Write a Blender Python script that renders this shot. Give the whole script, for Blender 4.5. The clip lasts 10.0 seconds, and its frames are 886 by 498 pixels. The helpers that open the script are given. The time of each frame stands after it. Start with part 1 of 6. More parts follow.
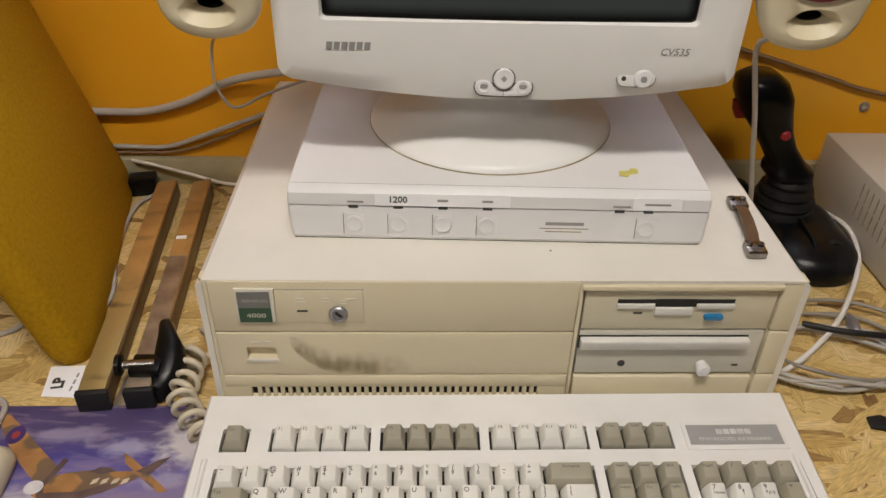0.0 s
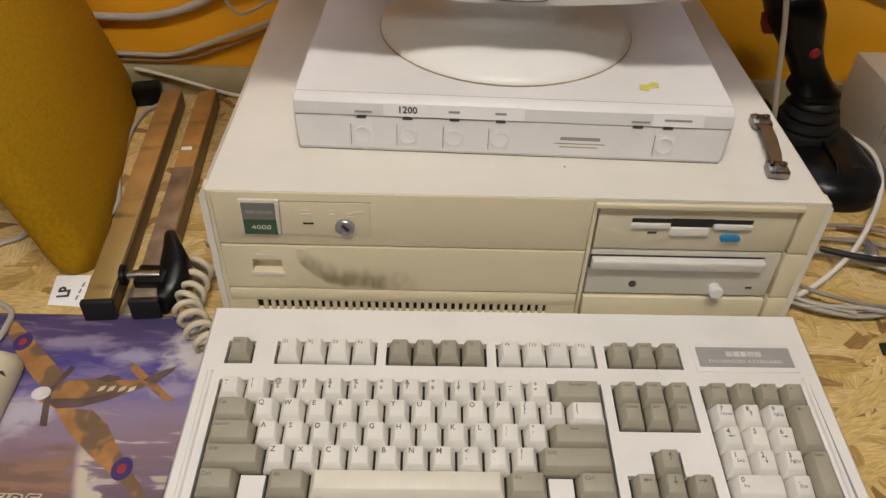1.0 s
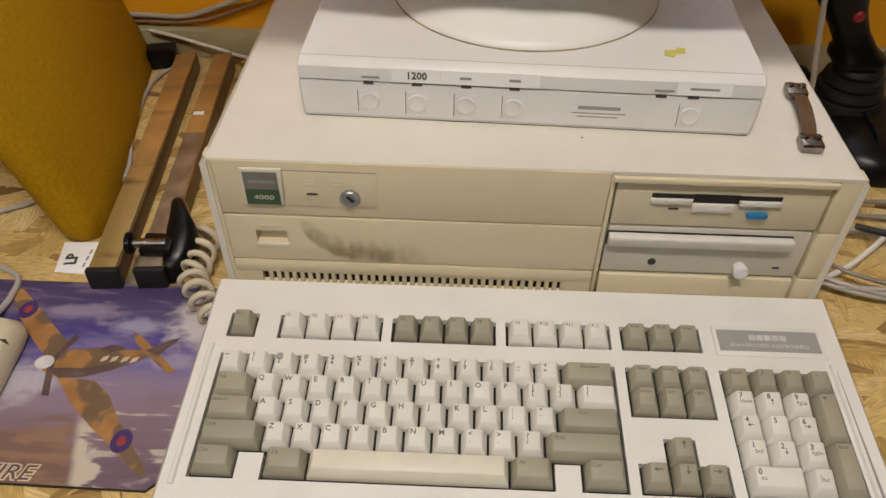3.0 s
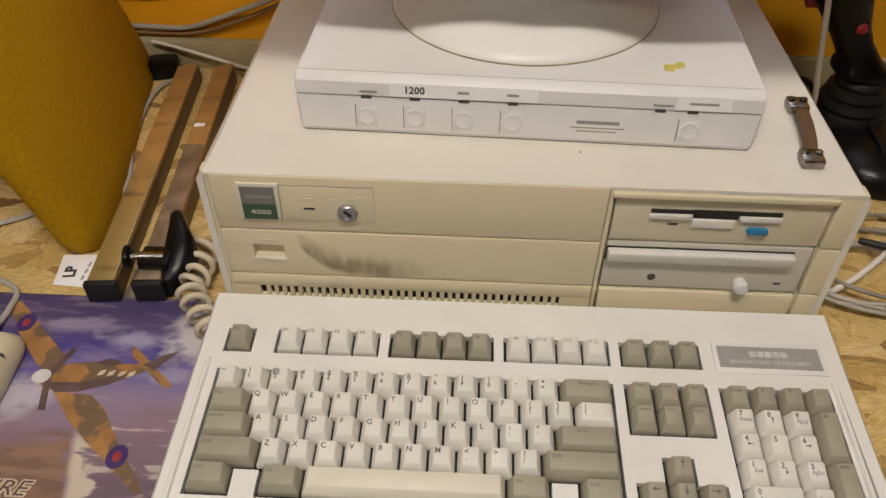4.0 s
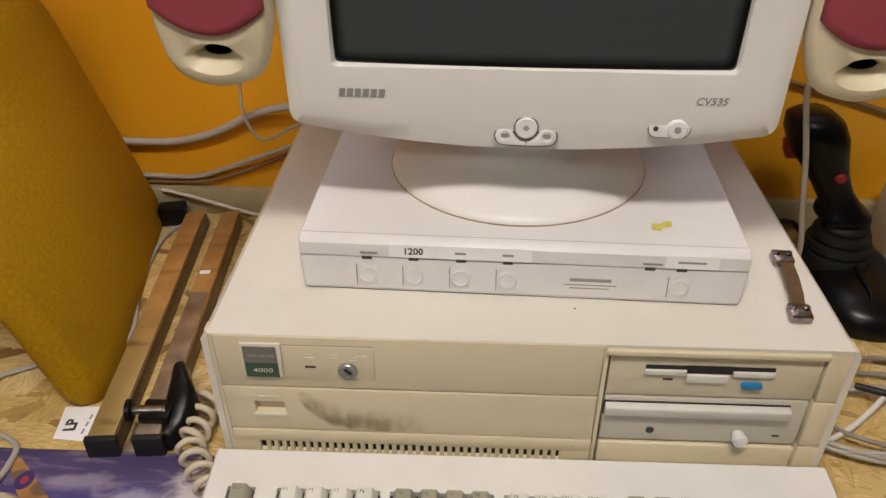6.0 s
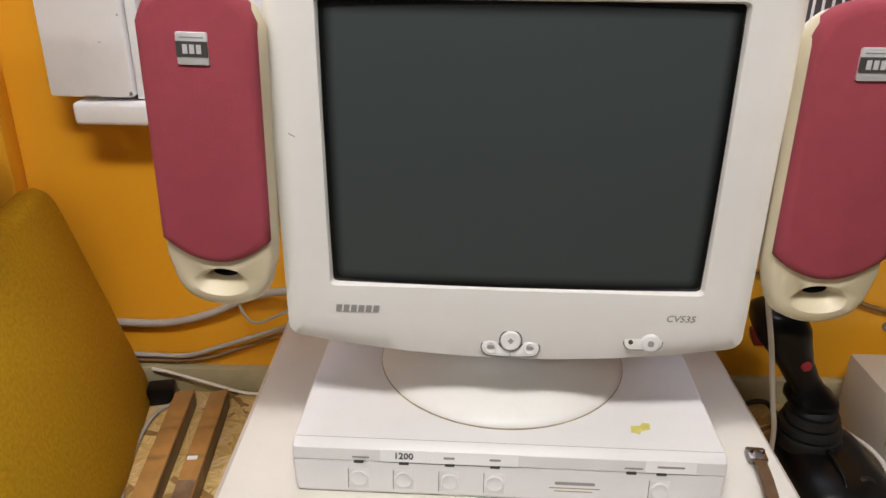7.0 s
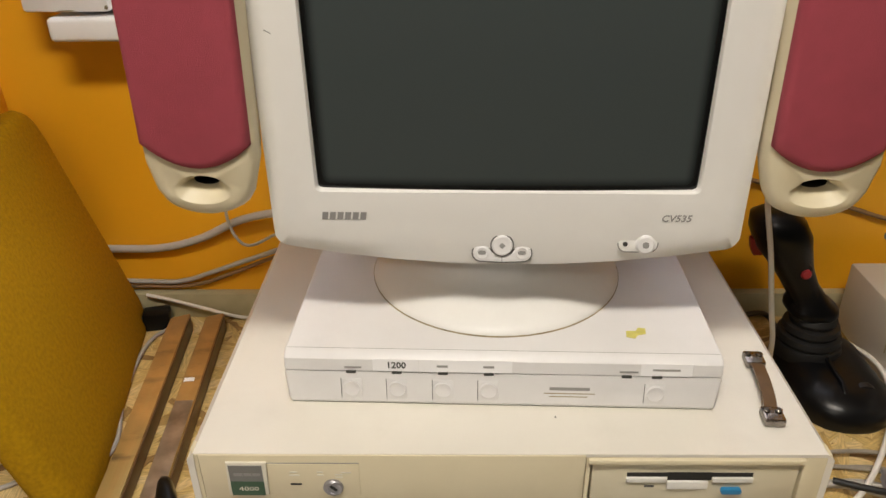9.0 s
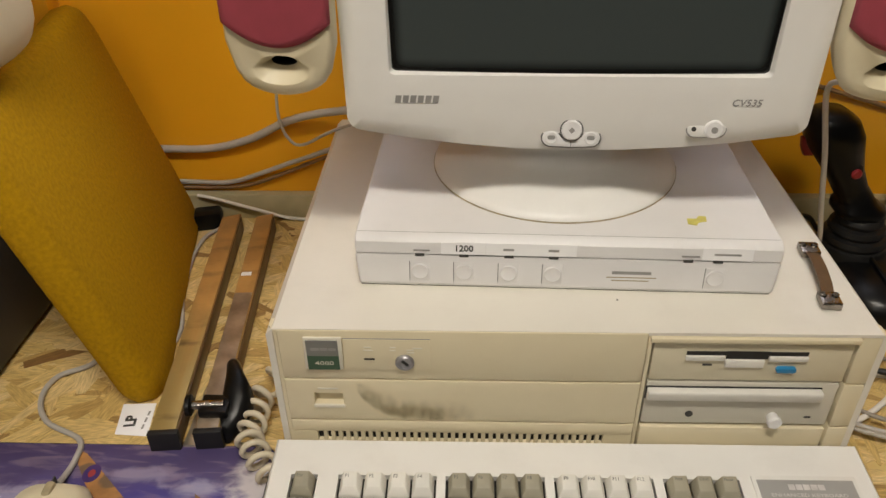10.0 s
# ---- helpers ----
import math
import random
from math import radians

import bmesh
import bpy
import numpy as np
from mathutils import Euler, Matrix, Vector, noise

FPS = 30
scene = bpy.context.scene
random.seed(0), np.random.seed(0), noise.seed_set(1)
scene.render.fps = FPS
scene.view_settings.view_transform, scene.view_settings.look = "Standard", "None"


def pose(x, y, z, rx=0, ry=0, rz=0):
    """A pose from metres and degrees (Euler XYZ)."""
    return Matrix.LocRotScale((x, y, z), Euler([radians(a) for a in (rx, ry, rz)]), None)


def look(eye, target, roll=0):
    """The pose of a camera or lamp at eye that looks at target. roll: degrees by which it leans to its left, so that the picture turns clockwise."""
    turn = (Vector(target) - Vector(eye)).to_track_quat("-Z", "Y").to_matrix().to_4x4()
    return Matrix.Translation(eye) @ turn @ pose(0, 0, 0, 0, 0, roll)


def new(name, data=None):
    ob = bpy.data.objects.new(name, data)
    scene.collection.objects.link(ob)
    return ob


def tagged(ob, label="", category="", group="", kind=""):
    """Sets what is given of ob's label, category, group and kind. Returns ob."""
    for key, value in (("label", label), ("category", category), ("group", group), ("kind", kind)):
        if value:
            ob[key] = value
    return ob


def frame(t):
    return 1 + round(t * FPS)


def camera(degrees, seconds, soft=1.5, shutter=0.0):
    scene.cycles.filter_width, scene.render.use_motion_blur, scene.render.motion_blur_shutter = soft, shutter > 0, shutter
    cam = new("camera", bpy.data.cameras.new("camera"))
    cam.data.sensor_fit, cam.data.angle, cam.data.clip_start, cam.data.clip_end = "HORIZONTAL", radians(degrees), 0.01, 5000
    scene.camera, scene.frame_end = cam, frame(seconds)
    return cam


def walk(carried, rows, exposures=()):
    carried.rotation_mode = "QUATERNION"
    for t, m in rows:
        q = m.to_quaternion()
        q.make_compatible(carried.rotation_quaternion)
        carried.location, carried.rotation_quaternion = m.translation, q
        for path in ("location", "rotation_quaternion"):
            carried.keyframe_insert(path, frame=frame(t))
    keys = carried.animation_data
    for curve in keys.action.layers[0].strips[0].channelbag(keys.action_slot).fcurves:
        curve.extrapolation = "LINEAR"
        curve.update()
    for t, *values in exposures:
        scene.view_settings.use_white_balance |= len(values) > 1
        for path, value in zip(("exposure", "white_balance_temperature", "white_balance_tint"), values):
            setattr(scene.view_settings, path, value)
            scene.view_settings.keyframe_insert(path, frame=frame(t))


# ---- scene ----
cam = camera(60.4, 10.0)
PATH = [
    (0, (0.059, 0.109, 1.28), (0.116, 1.754, 0.144), 1.3),
    (0.2, (0.051, 0.111, 1.280), (0.100, 1.726, 0.100), 1.35),
    (0.5, (0.049, 0.116, 1.272), (0.088, 1.692, 0.041), 1.7),
    (1, (0.06, 0.118, 1.264), (0.093, 1.642, -0.032), 2.0),
    (1.5, (0.062, 0.123, 1.256), (0.043, 1.619, -0.071), 1.0),
    (2, (0.07, 0.134, 1.258), (0.028, 1.623, -0.076), 0.8),
    (3.5, (0.082, 0.145, 1.251), (0.028, 1.597, -0.123), 0.7),
    (4, (0.086, 0.15, 1.256), (0.017, 1.62, -0.099), 0.4),
    (4.5, (0.089, 0.151, 1.264), (-0.022, 1.688, -0.011), -0.8),
    (5, (0.089, 0.151, 1.264), (-0.015, 1.717, 0.023), -0.6),
    (5.2, (0.09, 0.152, 1.264), (-0.007, 1.721, 0.027), -0.4),
    (6.3, (0.084, 0.16, 1.312), (0.017, 1.866, 0.271), 0.1),
    (6.5, (0.08, 0.159, 1.326), (0.029, 1.902, 0.346), 0.5),
    (7, (0.078, 0.154, 1.363), (0.048, 1.982, 0.552), 0.7),
    (7.5, (0.084, 0.155, 1.38), (0.077, 2.022, 0.662), 0.6),
    (8, (0.088, 0.162, 1.374), (0.081, 2.026, 0.648), 0.3),
    (8.5, (0.088, 0.16, 1.351), (0.053, 1.988, 0.541), -0.3),
    (9, (0.089, 0.158, 1.331), (0.053, 1.916, 0.376), -0.7),
    (9.5, (0.08, 0.158, 1.312), (0.049, 1.844, 0.238), -0.5),
    (10, (0.042, 0.125, 1.308), (-0.022, 1.785, 0.195), -0.8),
]
walk(cam, [(t, look(eye, target, roll)) for t, eye, target, roll in PATH],
     [(0, -0.09, 6400, 11), (3.5, -0.18, 6650, 11), (5.0, -0.14, 6650, 12), (6.5, 0.05, 6350, 13), (7.5, 0.28, 5950, 10), (8.0, 0.14, 6050, 11), (8.5, 0.05, 6200, 10), (9.0, 0.15, 6650, 9), (10.0, -0.08, 6700, 8)])

# ---- world and lights ----
world = bpy.data.worlds.new("world")
scene.world = world
world.use_nodes = True
sky = world.node_tree.nodes.new("ShaderNodeTexSky")
sky.sky_type, sky.sun_disc, sky.sun_elevation, sky.sun_rotation = "NISHITA", False, radians(40), radians(150)
world.node_tree.links.new(sky.outputs[0], world.node_tree.nodes["Background"].inputs[0])
world.node_tree.nodes["Background"].inputs[1].default_value = 0.12


def area_lamp(name, place, sx, sy, watts, colour, target):
    data = bpy.data.lights.new(name, "AREA")
    data.shape, data.size, data.size_y, data.energy, data.color = "RECTANGLE", sx, sy, watts, colour
    ob = new(name, data)
    ob.matrix_world = look(place, target)
    return ob


WARM = (1.0, 0.935, 0.84)
area_lamp("ceiling_lamp_light", (0.05, -0.12, 2.44), 0.7, 0.20, 24, WARM, (0.05, -0.15, 0))
area_lamp("ceiling_lamp_light", (-0.95, -1.30, 2.44), 0.7, 0.20, 16, WARM, (-0.95, -1.30, 0))
area_lamp("window_daylight", (0.15, 1.14, 1.66), 0.75, 0.85, 4.0, (0.80, 0.84, 1.0), (0.15, 0.3, 1.2))

# ---- materials ----


def material(name, colour, rough=0.5, metal=0.0, vary=0.06, scale=30.0, bump=0.0, bump_scale=400.0, dirt=0.0, dirt_colour=(0.2, 0.15, 0.08), dirt_scale=9.0, spec=0.5, per_object=0.0, coat=0.0):
    """Painted or moulded surface with fine grain, broad mottling and optional dirt patches."""
    m = bpy.data.materials.new(name)
    m.use_nodes = True
    n, l = m.node_tree.nodes, m.node_tree.links
    b = n["Principled BSDF"]
    b.inputs["Roughness"].default_value, b.inputs["Metallic"].default_value = rough, metal
    b.inputs["Specular IOR Level"].default_value = spec
    b.inputs["Coat Weight"].default_value = coat
    co = n.new("ShaderNodeTexCoord")
    a = n.new("ShaderNodeTexNoise")
    a.inputs["Scale"].default_value, a.inputs["Detail"].default_value = scale, 6
    l.new(co.outputs["Object"], a.inputs["Vector"])
    ramp = n.new("ShaderNodeMapRange")
    ramp.inputs[1].default_value, ramp.inputs[2].default_value = 0.3, 0.7
    ramp.inputs[3].default_value, ramp.inputs[4].default_value = 1 - vary, 1 + vary
    l.new(a.outputs["Fac"], ramp.inputs[0])
    mul = n.new("ShaderNodeVectorMath")
    mul.operation = "SCALE"
    mul.inputs[0].default_value = colour
    l.new(ramp.outputs[0], mul.inputs["Scale"])
    last = mul.outputs[0]
    if per_object:
        info = n.new("ShaderNodeObjectInfo")
        r2 = n.new("ShaderNodeMapRange")
        r2.inputs[3].default_value, r2.inputs[4].default_value = 1 - per_object, 1 + per_object
        l.new(info.outputs["Random"], r2.inputs[0])
        m2 = n.new("ShaderNodeVectorMath")
        m2.operation = "SCALE"
        l.new(last, m2.inputs[0])
        l.new(r2.outputs[0], m2.inputs["Scale"])
        last = m2.outputs[0]
    if dirt:
        d = n.new("ShaderNodeTexNoise")
        d.inputs["Scale"].default_value, d.inputs["Detail"].default_value, d.inputs["Roughness"].default_value = dirt_scale, 8, 0.65
        l.new(co.outputs["Object"], d.inputs["Vector"])
        r3 = n.new("ShaderNodeMapRange")
        r3.inputs[1].default_value, r3.inputs[2].default_value = 0.5, 0.78
        r3.inputs[3].default_value, r3.inputs[4].default_value = 0, dirt
        l.new(d.outputs["Fac"], r3.inputs[0])
        mix = n.new("ShaderNodeMix")
        mix.data_type = "RGBA"
        l.new(r3.outputs[0], mix.inputs["Factor"])
        l.new(last, mix.inputs["A"])
        mix.inputs["B"].default_value = (*dirt_colour, 1)
        last = mix.outputs["Result"]
    l.new(last, b.inputs["Base Color"])
    rn = n.new("ShaderNodeMapRange")
    rn.inputs[3].default_value, rn.inputs[4].default_value = max(0, rough - 0.06), min(1, rough + 0.06)
    l.new(a.outputs["Fac"], rn.inputs[0])
    l.new(rn.outputs[0], b.inputs["Roughness"])
    if bump:
        g = n.new("ShaderNodeTexNoise")
        g.inputs["Scale"].default_value, g.inputs["Detail"].default_value = bump_scale, 3
        l.new(co.outputs["Object"], g.inputs["Vector"])
        bp = n.new("ShaderNodeBump")
        bp.inputs["Strength"].default_value, bp.inputs["Distance"].default_value = bump, 0.002
        l.new(g.outputs["Fac"], bp.inputs["Height"])
        l.new(bp.outputs[0], b.inputs["Normal"])
    return m


BEIGE = material("aged_beige_plastic", (0.69, 0.61, 0.43), 0.5, vary=0.04, scale=14, bump=0.10, bump_scale=900, dirt=0.12, dirt_scale=14)
BEIGE_DRIVE = material("drive_beige_plastic", (0.64, 0.58, 0.43), 0.5, vary=0.04, scale=20, bump=0.08, bump_scale=900)
DRIVE_GREY = material("pale_grey_drive_plastic", (0.58, 0.55, 0.47), 0.5, vary=0.04, scale=20, bump=0.08, bump_scale=900)
LID = material("painted_lid_cream", (0.73, 0.695, 0.625), 0.42, vary=0.04, scale=9, bump=0.08, bump_scale=700, dirt=0.10, dirt_scale=11)
WHITE = material("off_white_plastic", (0.79, 0.775, 0.75), 0.36, vary=0.025, scale=12, bump=0.06, bump_scale=900, dirt=0.05, dirt_scale=16)
BOX_WHITE = material("light_grey_white_plastic", (0.74, 0.725, 0.725), 0.45, vary=0.03, scale=14, bump=0.08, bump_scale=900, dirt=0.06, dirt_scale=18)
KB_WHITE = material("keyboard_housing_plastic", (0.77, 0.755, 0.735), 0.48, vary=0.03, scale=14, bump=0.10, bump_scale=900, dirt=0.08, dirt_scale=20)
KEY_LIGHT = material("light_key_plastic", (0.70, 0.68, 0.635), 0.5, vary=0.04, scale=60, bump=0.06, bump_scale=1200, per_object=0.05)
KEY_CREAM = material("yellowed_key_plastic", (0.69, 0.65, 0.55), 0.45, vary=0.04, scale=60, bump=0.06, bump_scale=1200)
KEY_GREY = material("grey_olive_key_plastic", (0.33, 0.305, 0.235), 0.5, vary=0.05, scale=60, bump=0.06, bump_scale=1200, per_object=0.06)
SPEAKER = material("cream_speaker_plastic", (0.68, 0.60, 0.42), 0.45, vary=0.04, scale=10, bump=0.06, bump_scale=900, dirt=0.08)
CLOTH = material("crimson_grille_cloth", (0.36, 0.055, 0.08), 0.85, vary=0.06, scale=70, bump=0.5, bump_scale=1600)
# near-black that stands for the shade inside gaps, slots, wells and the port
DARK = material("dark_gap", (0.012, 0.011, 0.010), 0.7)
BLACK = material("black_plastic", (0.0045, 0.0045, 0.005), 0.30, vary=0.15, scale=30, bump=0.06, bump_scale=700, dirt=0.03, dirt_colour=(0.10, 0.09, 0.08), dirt_scale=30, spec=0.28)
RUBBER = material("black_rubber", (0.008, 0.0075, 0.0075), 0.55, vary=0.2, scale=40)
RED = material("red_plastic", (0.34, 0.02, 0.03), 0.4)
BLUE = material("blue_plastic", (0.02, 0.20, 0.42), 0.4)
INK = material("dark_ink", (0.05, 0.048, 0.045), 0.7)
KEY_INK = material("worn_key_legend_ink", (0.13, 0.125, 0.12), 0.6)
GREY_INK = material("grey_ink", (0.28, 0.27, 0.26), 0.7)
PAPER = material("white_label_paper", (0.87, 0.86, 0.87), 0.65, vary=0.02)
ORANGE = material("orange_wall_paint", (0.84, 0.40, 0.018), 0.38, vary=0.05, scale=5, bump=0.12, bump_scale=60, dirt=0.08, dirt_colour=(0.5, 0.2, 0.01), dirt_scale=4)
WHITE_PAINT = material("white_gloss_paint", (0.85, 0.84, 0.85), 0.4, vary=0.03, scale=8, bump=0.10, bump_scale=90, dirt=0.06, dirt_scale=30)
CEIL = material("white_ceiling_paint", (0.32, 0.31, 0.30), 0.9)
ROOM = material("room_wall_paint", (0.16, 0.145, 0.13), 0.8, vary=0.08, scale=2)
FLOOR = material("brown_floor_vinyl", (0.10, 0.08, 0.06), 0.6, vary=0.15, scale=4)
FOAM = material("mustard_upholstery_fabric", (0.44, 0.240, 0.005), 0.92, vary=0.14, scale=210, bump=0.4, bump_scale=750, dirt=0.12, dirt_colour=(0.25, 0.13, 0.01), dirt_scale=12, spec=0.15)
STEEL = material("scratched_steel", (0.60, 0.55, 0.45), 0.30, metal=0.85, vary=0.15, scale=60, dirt=0.3, dirt_colour=(0.2, 0.15, 0.1), dirt_scale=40)
CHROME = material("tarnished_chrome", (0.30, 0.275, 0.25), 0.22, metal=1.0, vary=0.35, scale=120, bump=0.3, bump_scale=300)
RIBBON = material("brown_ribbon_cable", (0.11, 0.06, 0.025), 0.4, vary=0.2, scale=80)
ALU = material("dull_aluminium", (0.34, 0.33, 0.35), 0.38, metal=0.7)
CABLE_GREY = material("grey_cable_jacket", (0.42, 0.39, 0.35), 0.5, vary=0.08, scale=50)
CABLE_DULL = material("dull_taupe_cable_jacket", (0.27, 0.235, 0.19), 0.5, vary=0.1, scale=50)
CABLE_BROWN = material("brown_cable_jacket", (0.26, 0.15, 0.07), 0.5, vary=0.1, scale=50)
CABLE_WHITE = material("white_cable_jacket", (0.72, 0.68, 0.62), 0.45)
COIL = material("cream_coiled_cord", (0.60, 0.53, 0.40), 0.5, dirt=0.15, dirt_scale=60)
SILVER = material("brushed_silver_badge", (0.74, 0.73, 0.73), 0.35, metal=0.35)
BADGE_GREY = material("grey_badge_plate", (0.20, 0.20, 0.19), 0.4, metal=0.3)
BADGE_GREEN = material("dark_green_badge_plate", (0.035, 0.085, 0.045), 0.4)
PLATE = material("grey_name_plate", (0.34, 0.335, 0.33), 0.45)
STICKER = material("torn_yellow_sticker", (0.62, 0.56, 0.14), 0.6, vary=0.15, scale=120)
STAIN = material("greasy_brown_stain", (0.33, 0.27, 0.16), 0.55, vary=0.3, scale=60)
SPRUCE = material("pale_grey_wood_strip", (0.42, 0.37, 0.22), 0.6, vary=0.1, scale=30)


def smear_material():
    """See-through greasy smear: a curved rim that drops and levels out, ragged above, in upright blotches."""
    m = bpy.data.materials.new("greasy_smear")
    m.use_nodes = True
    n, l = m.node_tree.nodes, m.node_tree.links
    b = n["Principled BSDF"]
    b.inputs["Base Color"].default_value, b.inputs["Roughness"].default_value = (0.20, 0.145, 0.045, 1), 0.5
    co = n.new("ShaderNodeTexCoord")
    sep = n.new("ShaderNodeSeparateXYZ")
    l.new(co.outputs["Object"], sep.inputs[0])

    def calc(op, a, v, extra=0.0):
        q = n.new("ShaderNodeMath")
        q.operation = op
        for k, s in enumerate((a, v)):
            if isinstance(s, (int, float)):
                q.inputs[k].default_value = s
            else:
                l.new(s, q.inputs[k])
        q.inputs[2].default_value = extra
        return q.outputs[0]

    def fade(a, lo, hi, v0, v1):
        q = n.new("ShaderNodeMapRange")
        q.interpolation_type = "SMOOTHSTEP"
        for k, s in enumerate((lo, hi, v0, v1)):
            q.inputs[k + 1].default_value = s
        l.new(a, q.inputs[0])
        return q.outputs[0]
    rough = []
    for sx, sz, off in ((60, 38, 0.3), (85, 45, 3.0), (420, 300, 1.0)):
        t = n.new("ShaderNodeTexNoise")
        t.inputs["Scale"].default_value, t.inputs["Detail"].default_value = 1.0, 5
        mp = n.new("ShaderNodeMapping")
        mp.inputs["Location"].default_value, mp.inputs["Scale"].default_value = (off, 0, off), (sx, 1, sz)
        l.new(co.outputs["Object"], mp.inputs["Vector"])
        l.new(mp.outputs[0], t.inputs["Vector"])
        rough.append(t.outputs["Fac"])
    drop = calc("EXPONENT", calc("MULTIPLY", calc("ADD", sep.outputs[0], 0.046), -70.0), 0.0)
    rim = calc("MULTIPLY_ADD", drop, 0.026, -0.0165)
    wob = calc("MULTIPLY_ADD", rough[0], 0.010, -0.005)
    d = calc("ADD", calc("SUBTRACT", sep.outputs[2], rim), wob)
    body = calc("MULTIPLY", fade(d, -0.005, 0.001, 0.0, 1.0), fade(d, 0.002, 0.026, 1.0, 0.0))
    blot = calc("MULTIPLY", fade(rough[1], 0.30, 0.66, 0.12, 1.0), fade(rough[2], 0.25, 0.6, 0.6, 1.0))
    ends = calc("MULTIPLY", fade(sep.outputs[0], 0.015, 0.060, 1.0, 0.0), fade(sep.outputs[0], -0.052, -0.044, 0.0, 1.0))
    l.new(calc("MULTIPLY", calc("MULTIPLY", body, blot), calc("MULTIPLY", ends, 0.30)), b.inputs["Alpha"])
    return m


def osb_material():
    """Pressed-strand board: every strand takes its own tone, with grain along it."""
    m = bpy.data.materials.new("pressed_strand_board")
    m.use_nodes = True
    n, l = m.node_tree.nodes, m.node_tree.links
    b = n["Principled BSDF"]
    b.inputs["Roughness"].default_value = 0.5
    geo = n.new("ShaderNodeNewGeometry")
    ramp = n.new("ShaderNodeValToRGB")
    e = ramp.color_ramp.elements
    e[0].position, e[0].color = 0.0, (0.24, 0.125, 0.04, 1)
    e[1].position, e[1].color = 1.0, (0.74, 0.56, 0.27, 1)
    for p, c in ((0.2, (0.58, 0.39, 0.13, 1)), (0.55, (0.68, 0.49, 0.19, 1)), (0.8, (0.70, 0.50, 0.21, 1))):
        k = e.new(p)
        k.color = c
    l.new(geo.outputs["Random Per Island"], ramp.inputs[0])
    co = n.new("ShaderNodeTexCoord")
    mp = n.new("ShaderNodeMapping")
    mp.inputs["Scale"].default_value = (40, 260, 40)
    l.new(co.outputs["UV"], mp.inputs["Vector"])
    t = n.new("ShaderNodeTexNoise")
    t.inputs["Scale"].default_value, t.inputs["Detail"].default_value = 2.0, 6
    l.new(mp.outputs[0], t.inputs["Vector"])
    r = n.new("ShaderNodeMapRange")
    r.inputs[1].default_value, r.inputs[2].default_value = 0.3, 0.7
    r.inputs[3].default_value, r.inputs[4].default_value = 0.62, 1.14
    l.new(t.outputs["Fac"], r.inputs[0])
    mul = n.new("ShaderNodeVectorMath")
    mul.operation = "SCALE"
    l.new(ramp.outputs[0], mul.inputs[0])
    l.new(r.outputs[0], mul.inputs["Scale"])
    l.new(mul.outputs[0], b.inputs["Base Color"])
    bp = n.new("ShaderNodeBump")
    bp.inputs["Strength"].default_value, bp.inputs["Distance"].default_value = 0.35, 0.001
    l.new(t.outputs["Fac"], bp.inputs["Height"])
    l.new(bp.outputs[0], b.inputs["Normal"])
    return m


